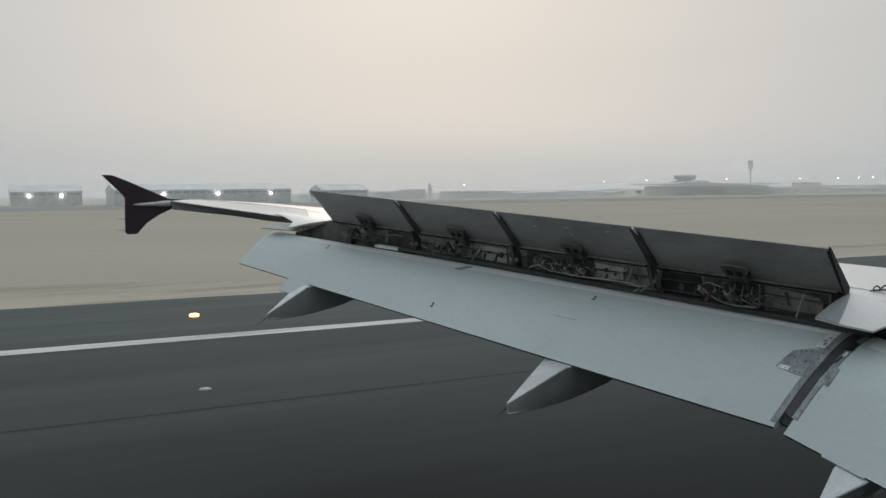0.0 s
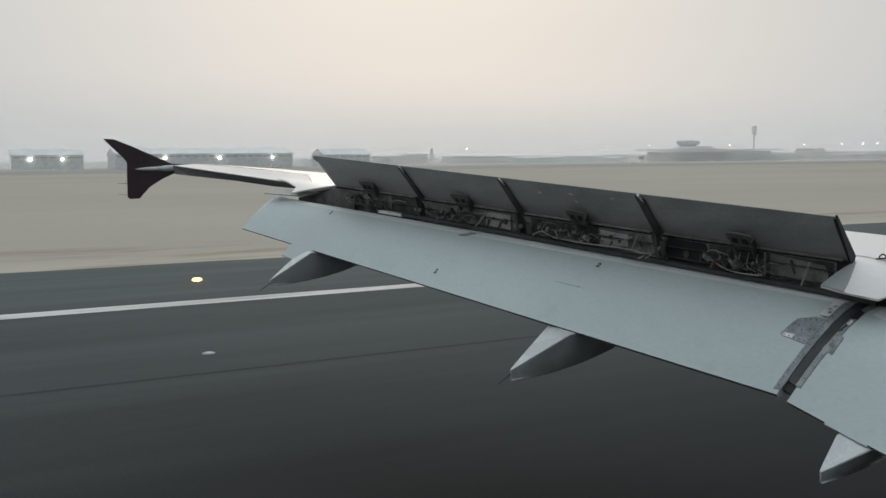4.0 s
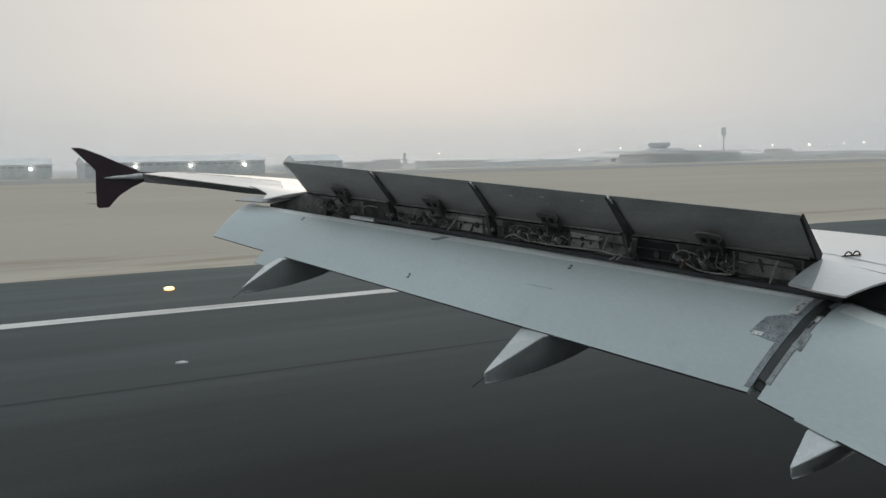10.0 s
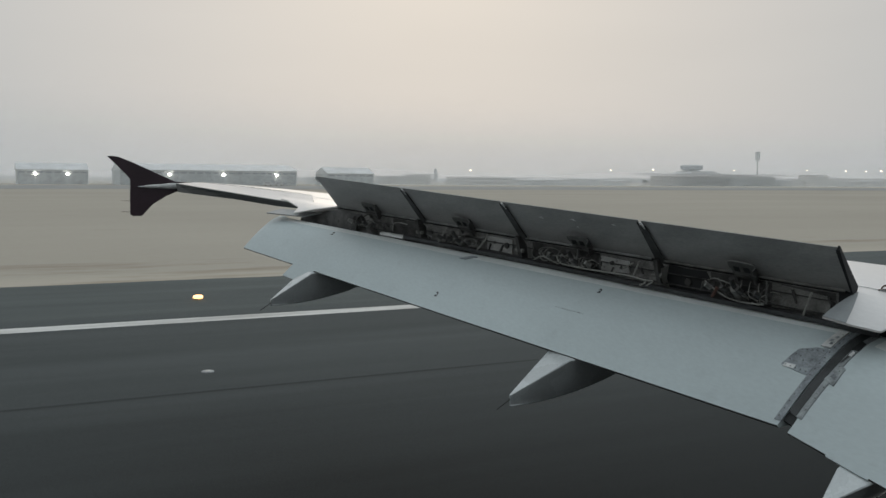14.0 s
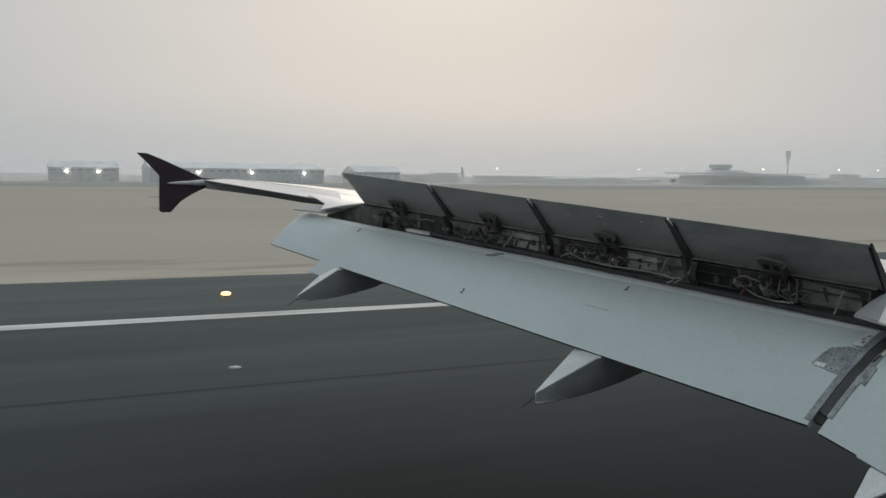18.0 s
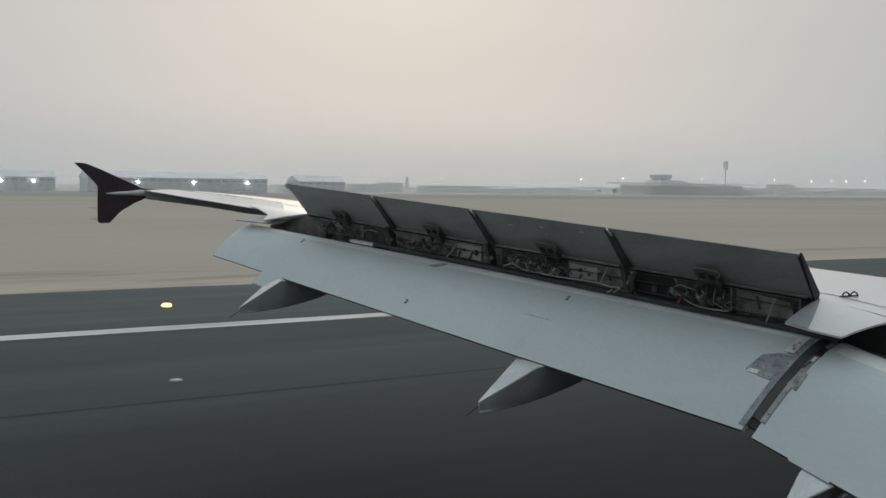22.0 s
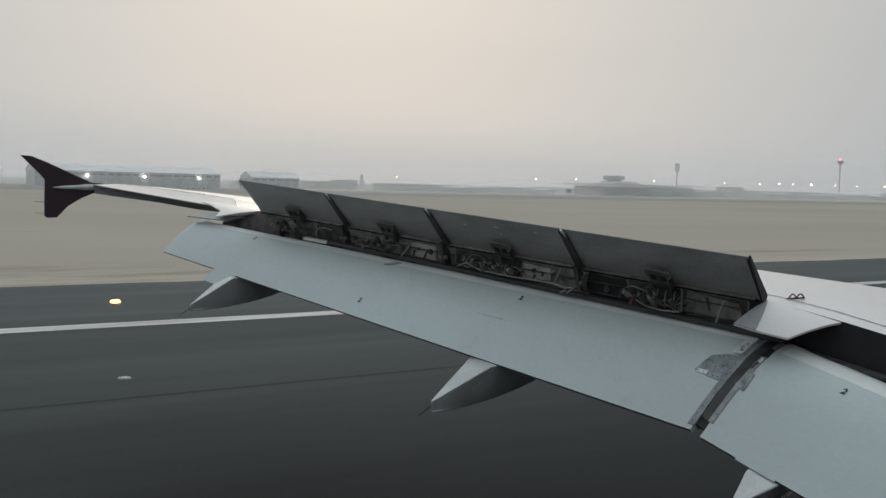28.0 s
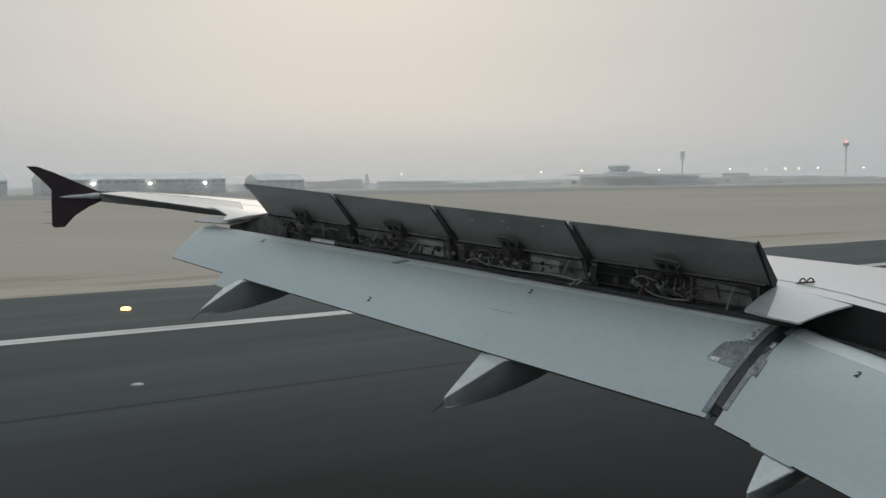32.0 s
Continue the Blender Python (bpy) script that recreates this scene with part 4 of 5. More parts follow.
WX0, WX1, WA0, WA1 = -0.10, 0.30, math.asin((4.27 - 4.18) / FR), math.asin((4.62 - 4.18) / FR)
fus = bmesh.new()
for r in (FR, FR - 0.05):
    for x0, x1, whole in ((-16, -10, 1), (-10, -3, 1), (-3, WX0, 1), (WX0, WX1, 0), (WX1, 4, 1), (4, 12, 1), (12, 19, 1)):
        segs = [(WA1, math.tau + WA0, 44)] + ([(WA0, WA1, 6)] if whole else [])
        for a0, a1, n in segs:
            loft([fus_ring(x, a0, a1, r, n) for x in (x0, x1)], closed=False, bm=fus)
    for x, xt, rt in ((19, 23.5, 0.15), (-16, -26, 0.3)):
        loft([fus_ring(x, WA0, WA0 + math.tau, r, 48), [FC + Vector((x + (xt - x) * 0.55, 0, 0)) + (p - Vector((x, FC.y, FC.z))) * 0.75 for p in fus_ring(x, WA0, WA0 + math.tau, r, 48)], [FC + Vector((xt, 0, 0)) + (p - Vector((x, FC.y, FC.z))) * rt * 0.3 for p in fus_ring(x, WA0, WA0 + math.tau, r, 48)]], closed=False, bm=fus)
bmesh.ops.remove_doubles(fus, verts=fus.verts, dist=0.0005)
fuselage = part("fuselage", fus, [HULL, CABIN], airliner, "unseen fuselage barrel, darkened to cut bounced light", True)
for p in fuselage.data.polygons:
    c = p.center
    if math.hypot(c.y - FC.y, c.z - FC.z) < FR - 0.02 and -16 < c.x < 19:
        p.material_index = 1
# window surround: rounded rectangle through the wall's thickness
def rounded(cx, cz, hw, hh, r, y, n=7):
    pts = []
    for sx, sz, a0 in ((1, 1, 0), (-1, 1, 90), (-1, -1, 180), (1, -1, 270)):
        for k in range(n):
            a = radians(a0 + 90 * k / (n - 1))
            pts.append(Vector((cx + sx * (hw - r) + r * math.cos(a), y, cz + sz * (hh - r) + r * math.sin(a))))
    return pts


def wall_y(z, r):
    return FC.y + math.sqrt(r * r - (z - FC.z) ** 2)


sur = bmesh.new()
rings = []
for hw, hh, r, rr in ((0.21, 0.185, 0.02, FR + 0.001), (0.168, 0.145, 0.09, FR + 0.001), (0.168, 0.145, 0.09, FR - 0.052), (0.21, 0.185, 0.02, FR - 0.052)):
    ring = rounded(0.10, 4.445, hw, hh, r, 0)
    for p in ring:
        p.y = wall_y(p.z, rr)
    rings.append(ring)
loft(rings, bm=sur, caps=False)
part("window_surround", sur, CABIN, fuselage, "dark cabin window surround")
# undercarriage below the wing root
leg = bmesh.new()
rod(leg, (4.6, 1.9, 2.9), (4.6, 1.9, 0.55), 0.13, 0.11, 14)
gear = part("landing_gear_leg", leg, STEEL, airliner)
for dy in (-0.46, 0.46):
    wl = bmesh.new()
    prof = [(0.20, 0.0), (0.46, -0.02), (0.56, 0.05), (0.56, 0.29), (0.46, 0.36), (0.20, 0.34)]
    n = 28
    rings = [[Vector((4.6 + r * math.cos(k * math.tau / n), 1.9 + dy - 0.17 + w, 0.56 + r * math.sin(k * math.tau / n))) for r, w in prof] for k in range(n + 1)]
    loft(rings, caps=False, bm=wl)
    part("wheel", wl, TYRE, gear)


# ---- ground ----
def ground_material(name, kind):
    m = bpy.data.materials.new(name)
    m.use_nodes = True
    nt = m.node_tree
    b = nt.nodes["Principled BSDF"]
    N, L = nt.nodes.new, nt.links.new
    geo = N("ShaderNodeTexCoord")

    def noise_at(scale, stretch, detail=5, rough=0.55):
        mp, nz = N("ShaderNodeMapping"), N("ShaderNodeTexNoise")
        mp.inputs["Scale"].default_value = stretch
        nz.inputs["Scale"].default_value, nz.inputs["Detail"].default_value, nz.inputs["Roughness"].default_value = scale, detail, rough
        L(geo.outputs["Object"], mp.inputs[0]), L(mp.outputs[0], nz.inputs["Vector"])
        return nz.outputs["Fac"]

    def ramp(src, lo, hi, a, c):
        r, mx = N("ShaderNodeMapRange"), N("ShaderNodeMix")
        r.inputs["From Min"].default_value, r.inputs["From Max"].default_value = lo, hi
        mx.data_type = "RGBA"
        mx.inputs["A"].default_value, mx.inputs["B"].default_value = (*a, 1), (*c, 1)
        L(src, r.inputs[0]), L(r.outputs[0], mx.inputs["Factor"])
        return mx.outputs["Result"]

    def times(a, c, f=1.0):
        mx = N("ShaderNodeMix")
        mx.data_type, mx.blend_type = "RGBA", "MULTIPLY"
        mx.inputs["Factor"].default_value = f
        L(a, mx.inputs["A"]), L(c, mx.inputs["B"])
        return mx.outputs["Result"]

    if kind == "asphalt":
        # worn surface, long streaks along the runway, darker below Y 23 and darkest below Y 9
        col = ramp(noise_at(0.35, (0.12, 1, 1)), 0.35, 0.65, (0.060, 0.069, 0.070), (0.078, 0.088, 0.089))
        col = times(col, ramp(noise_at(0.9, (0.015, 1.3, 1), 6), 0.40, 0.60, (0.955, 0.955, 0.955), (1.025, 1.025, 1.025)))
        col = times(col, ramp(noise_at(40, (1, 1, 1), 3), 0.3, 0.7, (0.75, 0.75, 0.75), (1.15, 1.15, 1.15)))
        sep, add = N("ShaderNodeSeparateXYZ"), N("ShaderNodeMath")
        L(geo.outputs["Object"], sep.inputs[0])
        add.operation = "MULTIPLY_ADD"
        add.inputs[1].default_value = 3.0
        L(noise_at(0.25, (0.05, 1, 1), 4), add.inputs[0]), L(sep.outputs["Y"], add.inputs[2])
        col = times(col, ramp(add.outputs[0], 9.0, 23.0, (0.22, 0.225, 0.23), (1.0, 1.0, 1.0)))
        col = times(col, ramp(sep.outputs["Y"], 28.0, 31.0, (1.0, 1.0, 1.0), (1.38, 1.38, 1.36)))   # paler shoulder
        rough, dist, fine = 0.9, 0.004, noise_at(120, (1, 1, 1), 2)
    elif kind == "sand":
        col = ramp(noise_at(0.02, (0.5, 1.0, 1), 5), 0.35, 0.65, (0.375, 0.344, 0.293), (0.412, 0.379, 0.325))
        col = times(col, ramp(noise_at(0.045, (0.35, 1.0, 1), 6, 0.55), 0.36, 0.62, (0.975, 0.97, 0.965), (1.015, 1.015, 1.01)))
        col = times(col, ramp(noise_at(3, (0.4, 1, 1), 5, 0.7), 0.30, 0.6, (0.955, 0.95, 0.945), (1.02, 1.02, 1.02)))
        sep, near = N("ShaderNodeSeparateXYZ"), N("ShaderNodeMapRange")
        L(geo.outputs["Object"], sep.inputs[0]), L(sep.outputs["Y"], near.inputs[0])
        near.inputs["From Min"].default_value, near.inputs["From Max"].default_value = 41.0, 58.0
        near.inputs["To Min"].default_value, near.inputs["To Max"].default_value = 0.15, -0.09
        sumn = N("ShaderNodeMath")
        L(noise_at(0.16, (0.30, 1.2, 1), 6, 0.62), sumn.inputs[0]), L(near.outputs[0], sumn.inputs[1])
        edge, sum2 = N("ShaderNodeMapRange"), N("ShaderNodeMath")
        edge.inputs["From Min"].default_value, edge.inputs["From Max"].default_value = 41.5, 44.5
        edge.inputs["To Min"].default_value, edge.inputs["To Max"].default_value = -0.16, 0.0
        L(sep.outputs["Y"], edge.inputs[0]), L(sumn.outputs[0], sum2.inputs[0]), L(edge.outputs[0], sum2.inputs[1])
        col = times(col, ramp(sum2.outputs[0], 0.56, 0.72, (1.0, 1.0, 1.0), (0.70, 0.65, 0.59)))
        col = times(col, ramp(sep.outputs["Y"], 40.5, 44.5, (1.16, 1.15, 1.14), (1.0, 1.0, 1.0)))   # pale swept fringe
        rough, dist, fine = 0.95, 0.02, noise_at(14, (1, 1, 1), 6)
    else:
        col = ramp(noise_at(0.12, (0.2, 1, 1)), 0.35, 0.65, (0.27, 0.275, 0.27), (0.33, 0.325, 0.31))
        rough, dist, fine = 0.85, 0.004, noise_at(30, (1, 1, 1), 3)
    L(col, b.inputs["Base Color"])
    b.inputs["Roughness"].default_value = rough
    b.inputs["Specular IOR Level"].default_value = 0.12
    bp = N("ShaderNodeBump")
    bp.inputs["Strength"].default_value, bp.inputs["Distance"].default_value = 0.6, dist
    L(fine, bp.inputs["Height"]), L(bp.outputs[0], b.inputs["Normal"])
    return m


SAND, ASPHALT, FARPAVE = ground_material("desert_sand", "sand"), ground_material("runway_asphalt", "asphalt"), ground_material("far_pavement", "pave")
LINE = material("worn_white_line", (0.58, 0.58, 0.56), 0.7, 0, 0.14, 0.8, 25, 0.002, stretch=(0.3, 1.5, 1), spots=0.25)


def strip(name, x0, x1, y0, y1, z, mat, nx=60, wob0=0.0, wob1=0.0, step=1.0, label="", cat=""):
    bm = bmesh.new()
    rows = []
    for k in range(nx + 1):
        f = k / nx
        x = x0 + (x1 - x0) * f
        w0 = wob0 * noise.noise(Vector((x * step, 3.1, 0))) + 0.5 * wob0 * noise.noise(Vector((x * step * 4, 7.1, 0)))
        w1 = wob1 * noise.noise(Vector((x * step, 9.7, 0))) + 0.5 * wob1 * noise.noise(Vector((x * step * 4, 1.1, 0)))
        rows.append([Vector((x, y0 + w0, z)), Vector((x, y1 + w1, z))])
    loft(rows, closed=False, bm=bm)
    for f in bm.faces:
        if f.normal.z < 0:
            f.normal_flip()
    ob = part(name, bm, mat)
    return tagged(ob, label, cat, kind="structure")


gb = bmesh.new()
for x0, x1, y0, y1 in ((-4500, 4500, -4500, 4800),):
    n = 30
    vs = [[gb.verts.new((x0 + (x1 - x0) * i / n, y0 + (y1 - y0) * j / n, 0)) for j in range(n + 1)] for i in range(n + 1)]
    for i in range(n):
        for j in range(n):
            gb.faces.new((vs[i][j], vs[i + 1][j], vs[i + 1][j + 1], vs[i][j + 1]))
tagged(part("ground", gb, SAND), "flat pale desert sand between the runways", "ground", kind="structure")
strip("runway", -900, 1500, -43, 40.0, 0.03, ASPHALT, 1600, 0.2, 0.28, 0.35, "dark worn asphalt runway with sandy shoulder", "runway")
strip("edge_line", -900, 1500, 28.05, 28.95, 0.036, LINE, 600, 0.01, 0.01, 0.5, "worn white runway edge line", "line")
strip("taxiway", -900, 1800, 360, 520, 0.03, FARPAVE, 60, 3.0, 1.0, 0.02, "wide pale grey taxiway and apron beyond the sand", "taxiway")


for k in range(-12, 22):
    strip("centre_line_dash", 50 * k + 8, 50 * k + 38, 5.55, 6.45, 0.036, LINE, 12, 0.01, 0.01, 0.5, "worn white runway centre line dash", "line")
strip("far_edge_line", -900, 1500, -16.95, -16.05, 0.036, LINE, 300, 0.01, 0.01, 0.5, "worn white runway edge line", "line")
bm = bmesh.new()
loft([[Vector((x, y, 0.032)) for x, y in ((a, 39.6), (b, 360.5))] for a, b in ((-760, -742), (-690, -716))], closed=False, bm=bm)
tagged(part("side_taxiway", bm, ASPHALT), "narrow dark taxiway leading off across the sand", "taxiway", kind="structure")
bm = bmesh.new()
for k in range(16):
    f0, f1 = k / 16 + 0.01, k / 16 + 0.035
    p0, p1 = Vector((-725, 42, 0.037)).lerp(Vector((-729, 358, 0.037)), f0), Vector((-725, 42, 0.037)).lerp(Vector((-729, 358, 0.037)), f1)
    bm.faces.new([bm.verts.new(p + Vector((o, 0, 0))) for p, o in ((p0, -0.6), (p0, 0.6), (p1, 0.6), (p1, -0.6))])
tagged(part("taxiway_dashes", bm, LINE), "short white dashes along the taxiway", "line", kind="structure")


# runway edge lights
GLASS_LAMP = emitter("lit_runway_lamp", (1.0, 0.56, 0.22), 3.2)
def edge_light(x, y):
    r = tagged(empty("runway_light", (x, y, 0.03)), "small low amber runway edge light, lit", "runway light", "runway edge lights")
    part("stem", rod(bmesh.new(), (0, 0, 0), (0, 0, 0.06), 0.06, 0.05, 8), STEEL, r)
    part("base", rod(bmesh.new(), (0, 0, 0), (0, 0, 0.025), 0.15, 0.14, 12), DARKMETAL, r)
    part("lamp", loft([[Vector((q * math.cos(a * math.tau / 16), q * math.sin(a * math.tau / 16), z)) for a in range(16)] for q, z in ((0.16, 0.05), (0.185, 0.085), (0.175, 0.125), (0.13, 0.155), (0.05, 0.17))]), GLASS_LAMP, r, "glowing amber lens", True)
    return r
first = edge_light(6.6, 33.3)
for k in (-2, -1, 1, 2, 3, 4, 5, 6, 7):
    copy_thing(first, pose(6.6 + 60 * k, 33.3, 0.03))
# flush lights let into the asphalt
def flush_light(x, y):
    r = tagged(empty("inset_light", (x, y, 0.03)), "round pale metal light fitting set flush in the asphalt", "inset light", "inset runway lights")
    part("rim", rod(bmesh.new(), (0, 0, 0.0), (0, 0, 0.02), 0.15, 0.13, 18), PLATE, r)
    part("lens", rod(bmesh.new(), (0, 0, 0.02), (0, 0, 0.03), 0.07, 0.05, 12), STEEL, r)
    return r
inset = flush_light(4.3, 20.7)
for k in (-2, -1, 1, 2, 3, 4, 5, 6):
    copy_thing(inset, pose(4.3 + 30 * k, 20.7, 0.03))
# tyre scuffs
rnd = random.Random(31)
JOINT = material("weathered_joint_filler", (0.043, 0.048, 0.049), 0.92, 0, 0.06, 0.5, 20, 0.002, stretch=(0.15, 2, 1), spec=0.1)
SCUFF = material("rubber_scuff", (0.040, 0.044, 0.045), 0.92, 0, 0.2, 0.5, 20, 0.002, stretch=(0.1, 2, 1), spec=0.1)
strip("paving_joint", -900, 1500, 18.66, 18.82, 0.0332, JOINT, 500, 0.05, 0.05, 0.3, "dark sealed joint along the asphalt", "joint")
for k in range(4):
    x, y = rnd.uniform(-60, 160), rnd.gauss(9.0, 3.0)
    strip("tyre_scuff", x, x + rnd.uniform(8, 40), y, y + rnd.uniform(0.04, 0.12), 0.0335 + 0.0001 * k, SCUFF, 40, 0.05, 0.05, 0.2, "long dark tyre scuff on the asphalt", "tyre mark")

# ---- far airport ----
ALONG = 125.0   # how far ahead of its own origin the far airport lies
# far walls, roofs, panes and leaves are lightened: distance haze within their colours
CONCRETE = material("haze_paled_concrete", (0.64, 0.645, 0.63), 0.85, 0, 0.08, 0.2, 2, 0.0)
SHEET = material("pale_sheet_cladding", (0.60, 0.64, 0.655), 0.6, 0, 0.08, 0.15, 2, 0.0, stretch=(1, 1, 0.2))
ROOF = material("grey_roof_sheet", (0.70, 0.72, 0.73), 0.6, 0, 0.08, 0.15, 2, 0.0)
DOOR = material("grey_hangar_door", (0.54, 0.58, 0.60), 0.6, 0, 0.08, 0.3, 3, 0.0)
PANE = material("haze_paled_window_band", (0.34, 0.37, 0.39), 0.3, 0, 0.05, 0.4, 4, 0.0)
LEAF = material("haze_paled_leaves", (0.19, 0.205, 0.17), 0.9, 0, 0.25, 0.4, 3, 0.0)
BARK = material("dusty_bark", (0.12, 0.10, 0.08), 0.9, 0, 0.2, 2, 10, 0.0)
WARMLAMP = emitter("lit_floodlight", (1.0, 0.76, 0.45), 14)
COOLLAMP = emitter("lit_white_floodlight", (1.0, 0.93, 0.80), 22)
REDLAMP = emitter("red_obstruction_light", (1.0, 0.10, 0.06), 12)
CARWHITE = material("white_vehicle_paint", (0.7, 0.7, 0.7), 0.4, 0, 0.04, 1, 10, 0.0)


def cuboid(x0, x1, y0, y1, z0, z1):
    bm = bmesh.new()
    box(bm, ((x0 + x1) / 2, (y0 + y1) / 2, (z0 + z1) / 2), x1 - x0, y1 - y0, z1 - z0)
    return bm


def hangar(x, y, w, d, wall_h, ridge, lamps, label):
    g = tagged(empty("hangar", (x + ALONG, y, 0)), label, "hangar", "hangars")
    part("wall", cuboid(0, w, 0, d, 0, wall_h), SHEET, g)
    o = 0.6
    part("roof", loft([[Vector((xx, -o, wall_h)), Vector((xx, -o, wall_h + 0.5)), Vector((xx, d / 2, ridge)), Vector((xx, d + o, wall_h + 0.5)), Vector((xx, d + o, wall_h))] for xx in (-o, w + o)]), ROOF, g, "pale sheet roof")
    n = max(2, int(w / 9))
    for k in range(n):
        part("door", cuboid(k * w / n + 0.25, (k + 1) * w / n - 0.25, -0.18, 0, 0.1, wall_h * 0.72), DOOR, g, "sliding door leaf")
    for k in range(n * 2):
        part("window", cuboid(k * w / n / 2 + 0.8, (k + 1) * w / n / 2 - 0.8, -0.1, 0, wall_h * 0.80, wall_h * 0.92), PANE, g)
    for lx in lamps:
        part("floodlight", rod(bmesh.new(), (lx, -0.9, wall_h * 0.74), (lx, -0.5, wall_h * 0.78), 0.72, 0.5, 10), COOLLAMP, g, "lit floodlight")
    return g


hangar(-58, 560, 107, 40, 8.6, 13.0, (28, 60.5, 93.9), "long low grey aircraft hangar with lit floodlights")
hangar(84, 600, 34, 26, 7.8, 12.6, (), "small grey aircraft hangar with gabled roof")
hangar(-112, 600, 40, 34, 8.4, 13.0, (10, 28), "small grey aircraft hangar with lit floodlights")


def low_block(x0, x1, y, d, h, label, bands=1):
    g = tagged(empty("airport_building", (x0 + ALONG, y, 0)), label, "building", "airport buildings")
    w = x1 - x0
    part("wall", cuboid(0, w, 0, d, 0, h), CONCRETE, g)
    part("roof", cuboid(-0.4, w + 0.4, -0.4, d + 0.4, h, h + 0.5), ROOF, g)
    n = max(3, int(w / 7))
    for b in range(bands):
        z = 1.4 + b * 3.2
        if z + 1.4 > h:
            break
        for k in range(n):
            part("window", cuboid(k * w / n + 0.9, (k + 1) * w / n - 0.9, -0.08, 0.02, z, z + 1.3), PANE, g)
    return g


rnd = random.Random(5)
low_block(192, 236, 800, 20, 7.2, "long pale low airport building", 2)
low_block(242, 263, 806, 18, 9.0, "pale two-storey airport building", 2)
low_block(268, 331, 760, 24, 6.6, "long pale low airport building", 2)
low_block(340, 420, 820, 22, 6.0, "long pale low airport building", 1)
low_block(630, 700, 860, 20, 7.5, "pale low airport building", 2)
low_block(789, 811, 800, 26, 13.4, "tall pale block among low buildings", 3)
low_block(820, 960, 900, 22, 8.5, "long pale low airport building", 2)
low_block(975, 1130, 920, 22, 10.0, "long pale low airport building", 2)
low_block(1150, 1290, 940, 24, 9.0, "long pale low airport building", 2)
low_block(1230, 1300, 860, 24, 11.5, "pale block among low buildings", 3)

def shed(x, y, w, d, h, label):
    g = tagged(empty("shed", (x + ALONG, y, 0)), label, "shed", "low sheds")
    part("wall", cuboid(0, w, 0, d, 0, h), SHEET, g)
    part("roof", loft([[Vector((xx, -0.4, h)), Vector((xx, -0.4, h + 0.25)), Vector((xx, d / 2, h + 1.1)), Vector((xx, d + 0.4, h + 0.25)), Vector((xx, d + 0.4, h))] for xx in (-0.4, w + 0.4)]), ROOF, g)
    for k in range(max(1, int(w / 12))):
        part("door", cuboid(k * 12 + 3, k * 12 + 7, -0.1, 0.02, 0, h * 0.75), DOOR, g)
    return g


for x, y, w, h in ((-40, 700, 30, 4.5), (58, 690, 20, 4.2), (112, 720, 34, 5.2), (156, 740, 24, 4.0), (300, 700, 26, 4.6), (332, 730, 40, 5.0), (392, 745, 30, 6.0), (428, 735, 18, 4.2), (640, 770, 46, 5.8), (700, 790, 40, 6.4), (826, 800, 60, 6.0), (905, 830, 52, 7.2), (1000, 840, 70, 6.4), (1090, 850, 46, 7.8), (1180, 880, 66, 6.2)):
    shed(x, y, w, 14, h, "low pale sheet-clad shed among the airport buildings")

# terminal with overhanging roof and glazed rooftop cab
term = tagged(empty("terminal", (447 + ALONG, 700, 0)), "pale terminal building with a wide overhanging roof and rooftop control cab", "terminal")
part("wall", cuboid(39, 171, 5, 45, 0, 10.2), CONCRETE, term)
part("hall", cuboid(106, 170, 1.5, 5, 0, 9.4), SHEET, term, "grey clad hall front")
part("roof", loft([[Vector((x, y, z)) for y, z in ((-4, 11.4), (-4, 12.1), (52, 12.6), (52, 11.2))] for x in (27, 181)]), ROOF, term, "wide overhanging roof slab")
part("upper_block", loft([[Vector((x, y, z)) for x, z in ((62, 12.4), (104, 12.4), (94, 15.2), (66, 15.2))] for y in (12, 36)]), CONCRETE, term)
cabm = bmesh.new()
loft([[Vector((75 + math.cos(a * math.tau / 16) * r, 24 + math.sin(a * math.tau / 16) * r, z)) for a in range(16)] for r, z in ((8.0, 15.2), (8.4, 16.2), (10.8, 17.2), (11.4, 20.0), (11.8, 20.2), (11.2, 21.0))], bm=cabm)
cabp = part("control_cab", cabm, PANE, term, "glazed rooftop cab")
for k in range(12):
    a = k * math.tau / 12
    part("mullion", rod(bmesh.new(), (75 + math.cos(a) * 11.0, 24 + math.sin(a) * 11.0, 17.2), (75 + math.cos(a) * 11.6, 24 + math.sin(a) * 11.6, 20.1), 0.35, 0.35, 6), CONCRETE, cabp)
part("cab_roof", rod(bmesh.new(), (75, 24, 20.4), (75, 24, 21.3), 11.9, 10.6, 16), ROOF, cabp)
part("antenna", rod(bmesh.new(), (81, 24, 21), (81, 24, 24.4), 0.35, 0.2, 6), STEEL, cabp)
for k in range(9):
    xx = 41 + k * 7.2
    part("column", cuboid(xx, xx + 0.8, 1.0, 1.8, 0, 11.4), CONCRETE, term)
    part("window", cuboid(xx + 1.3, xx + 6.4, 4.85, 5.05, 1.0, 4.2), PANE, term)
    part("window", cuboid(xx + 1.3, xx + 6.4, 4.85, 5.05, 5.8, 8.6), PANE, term)


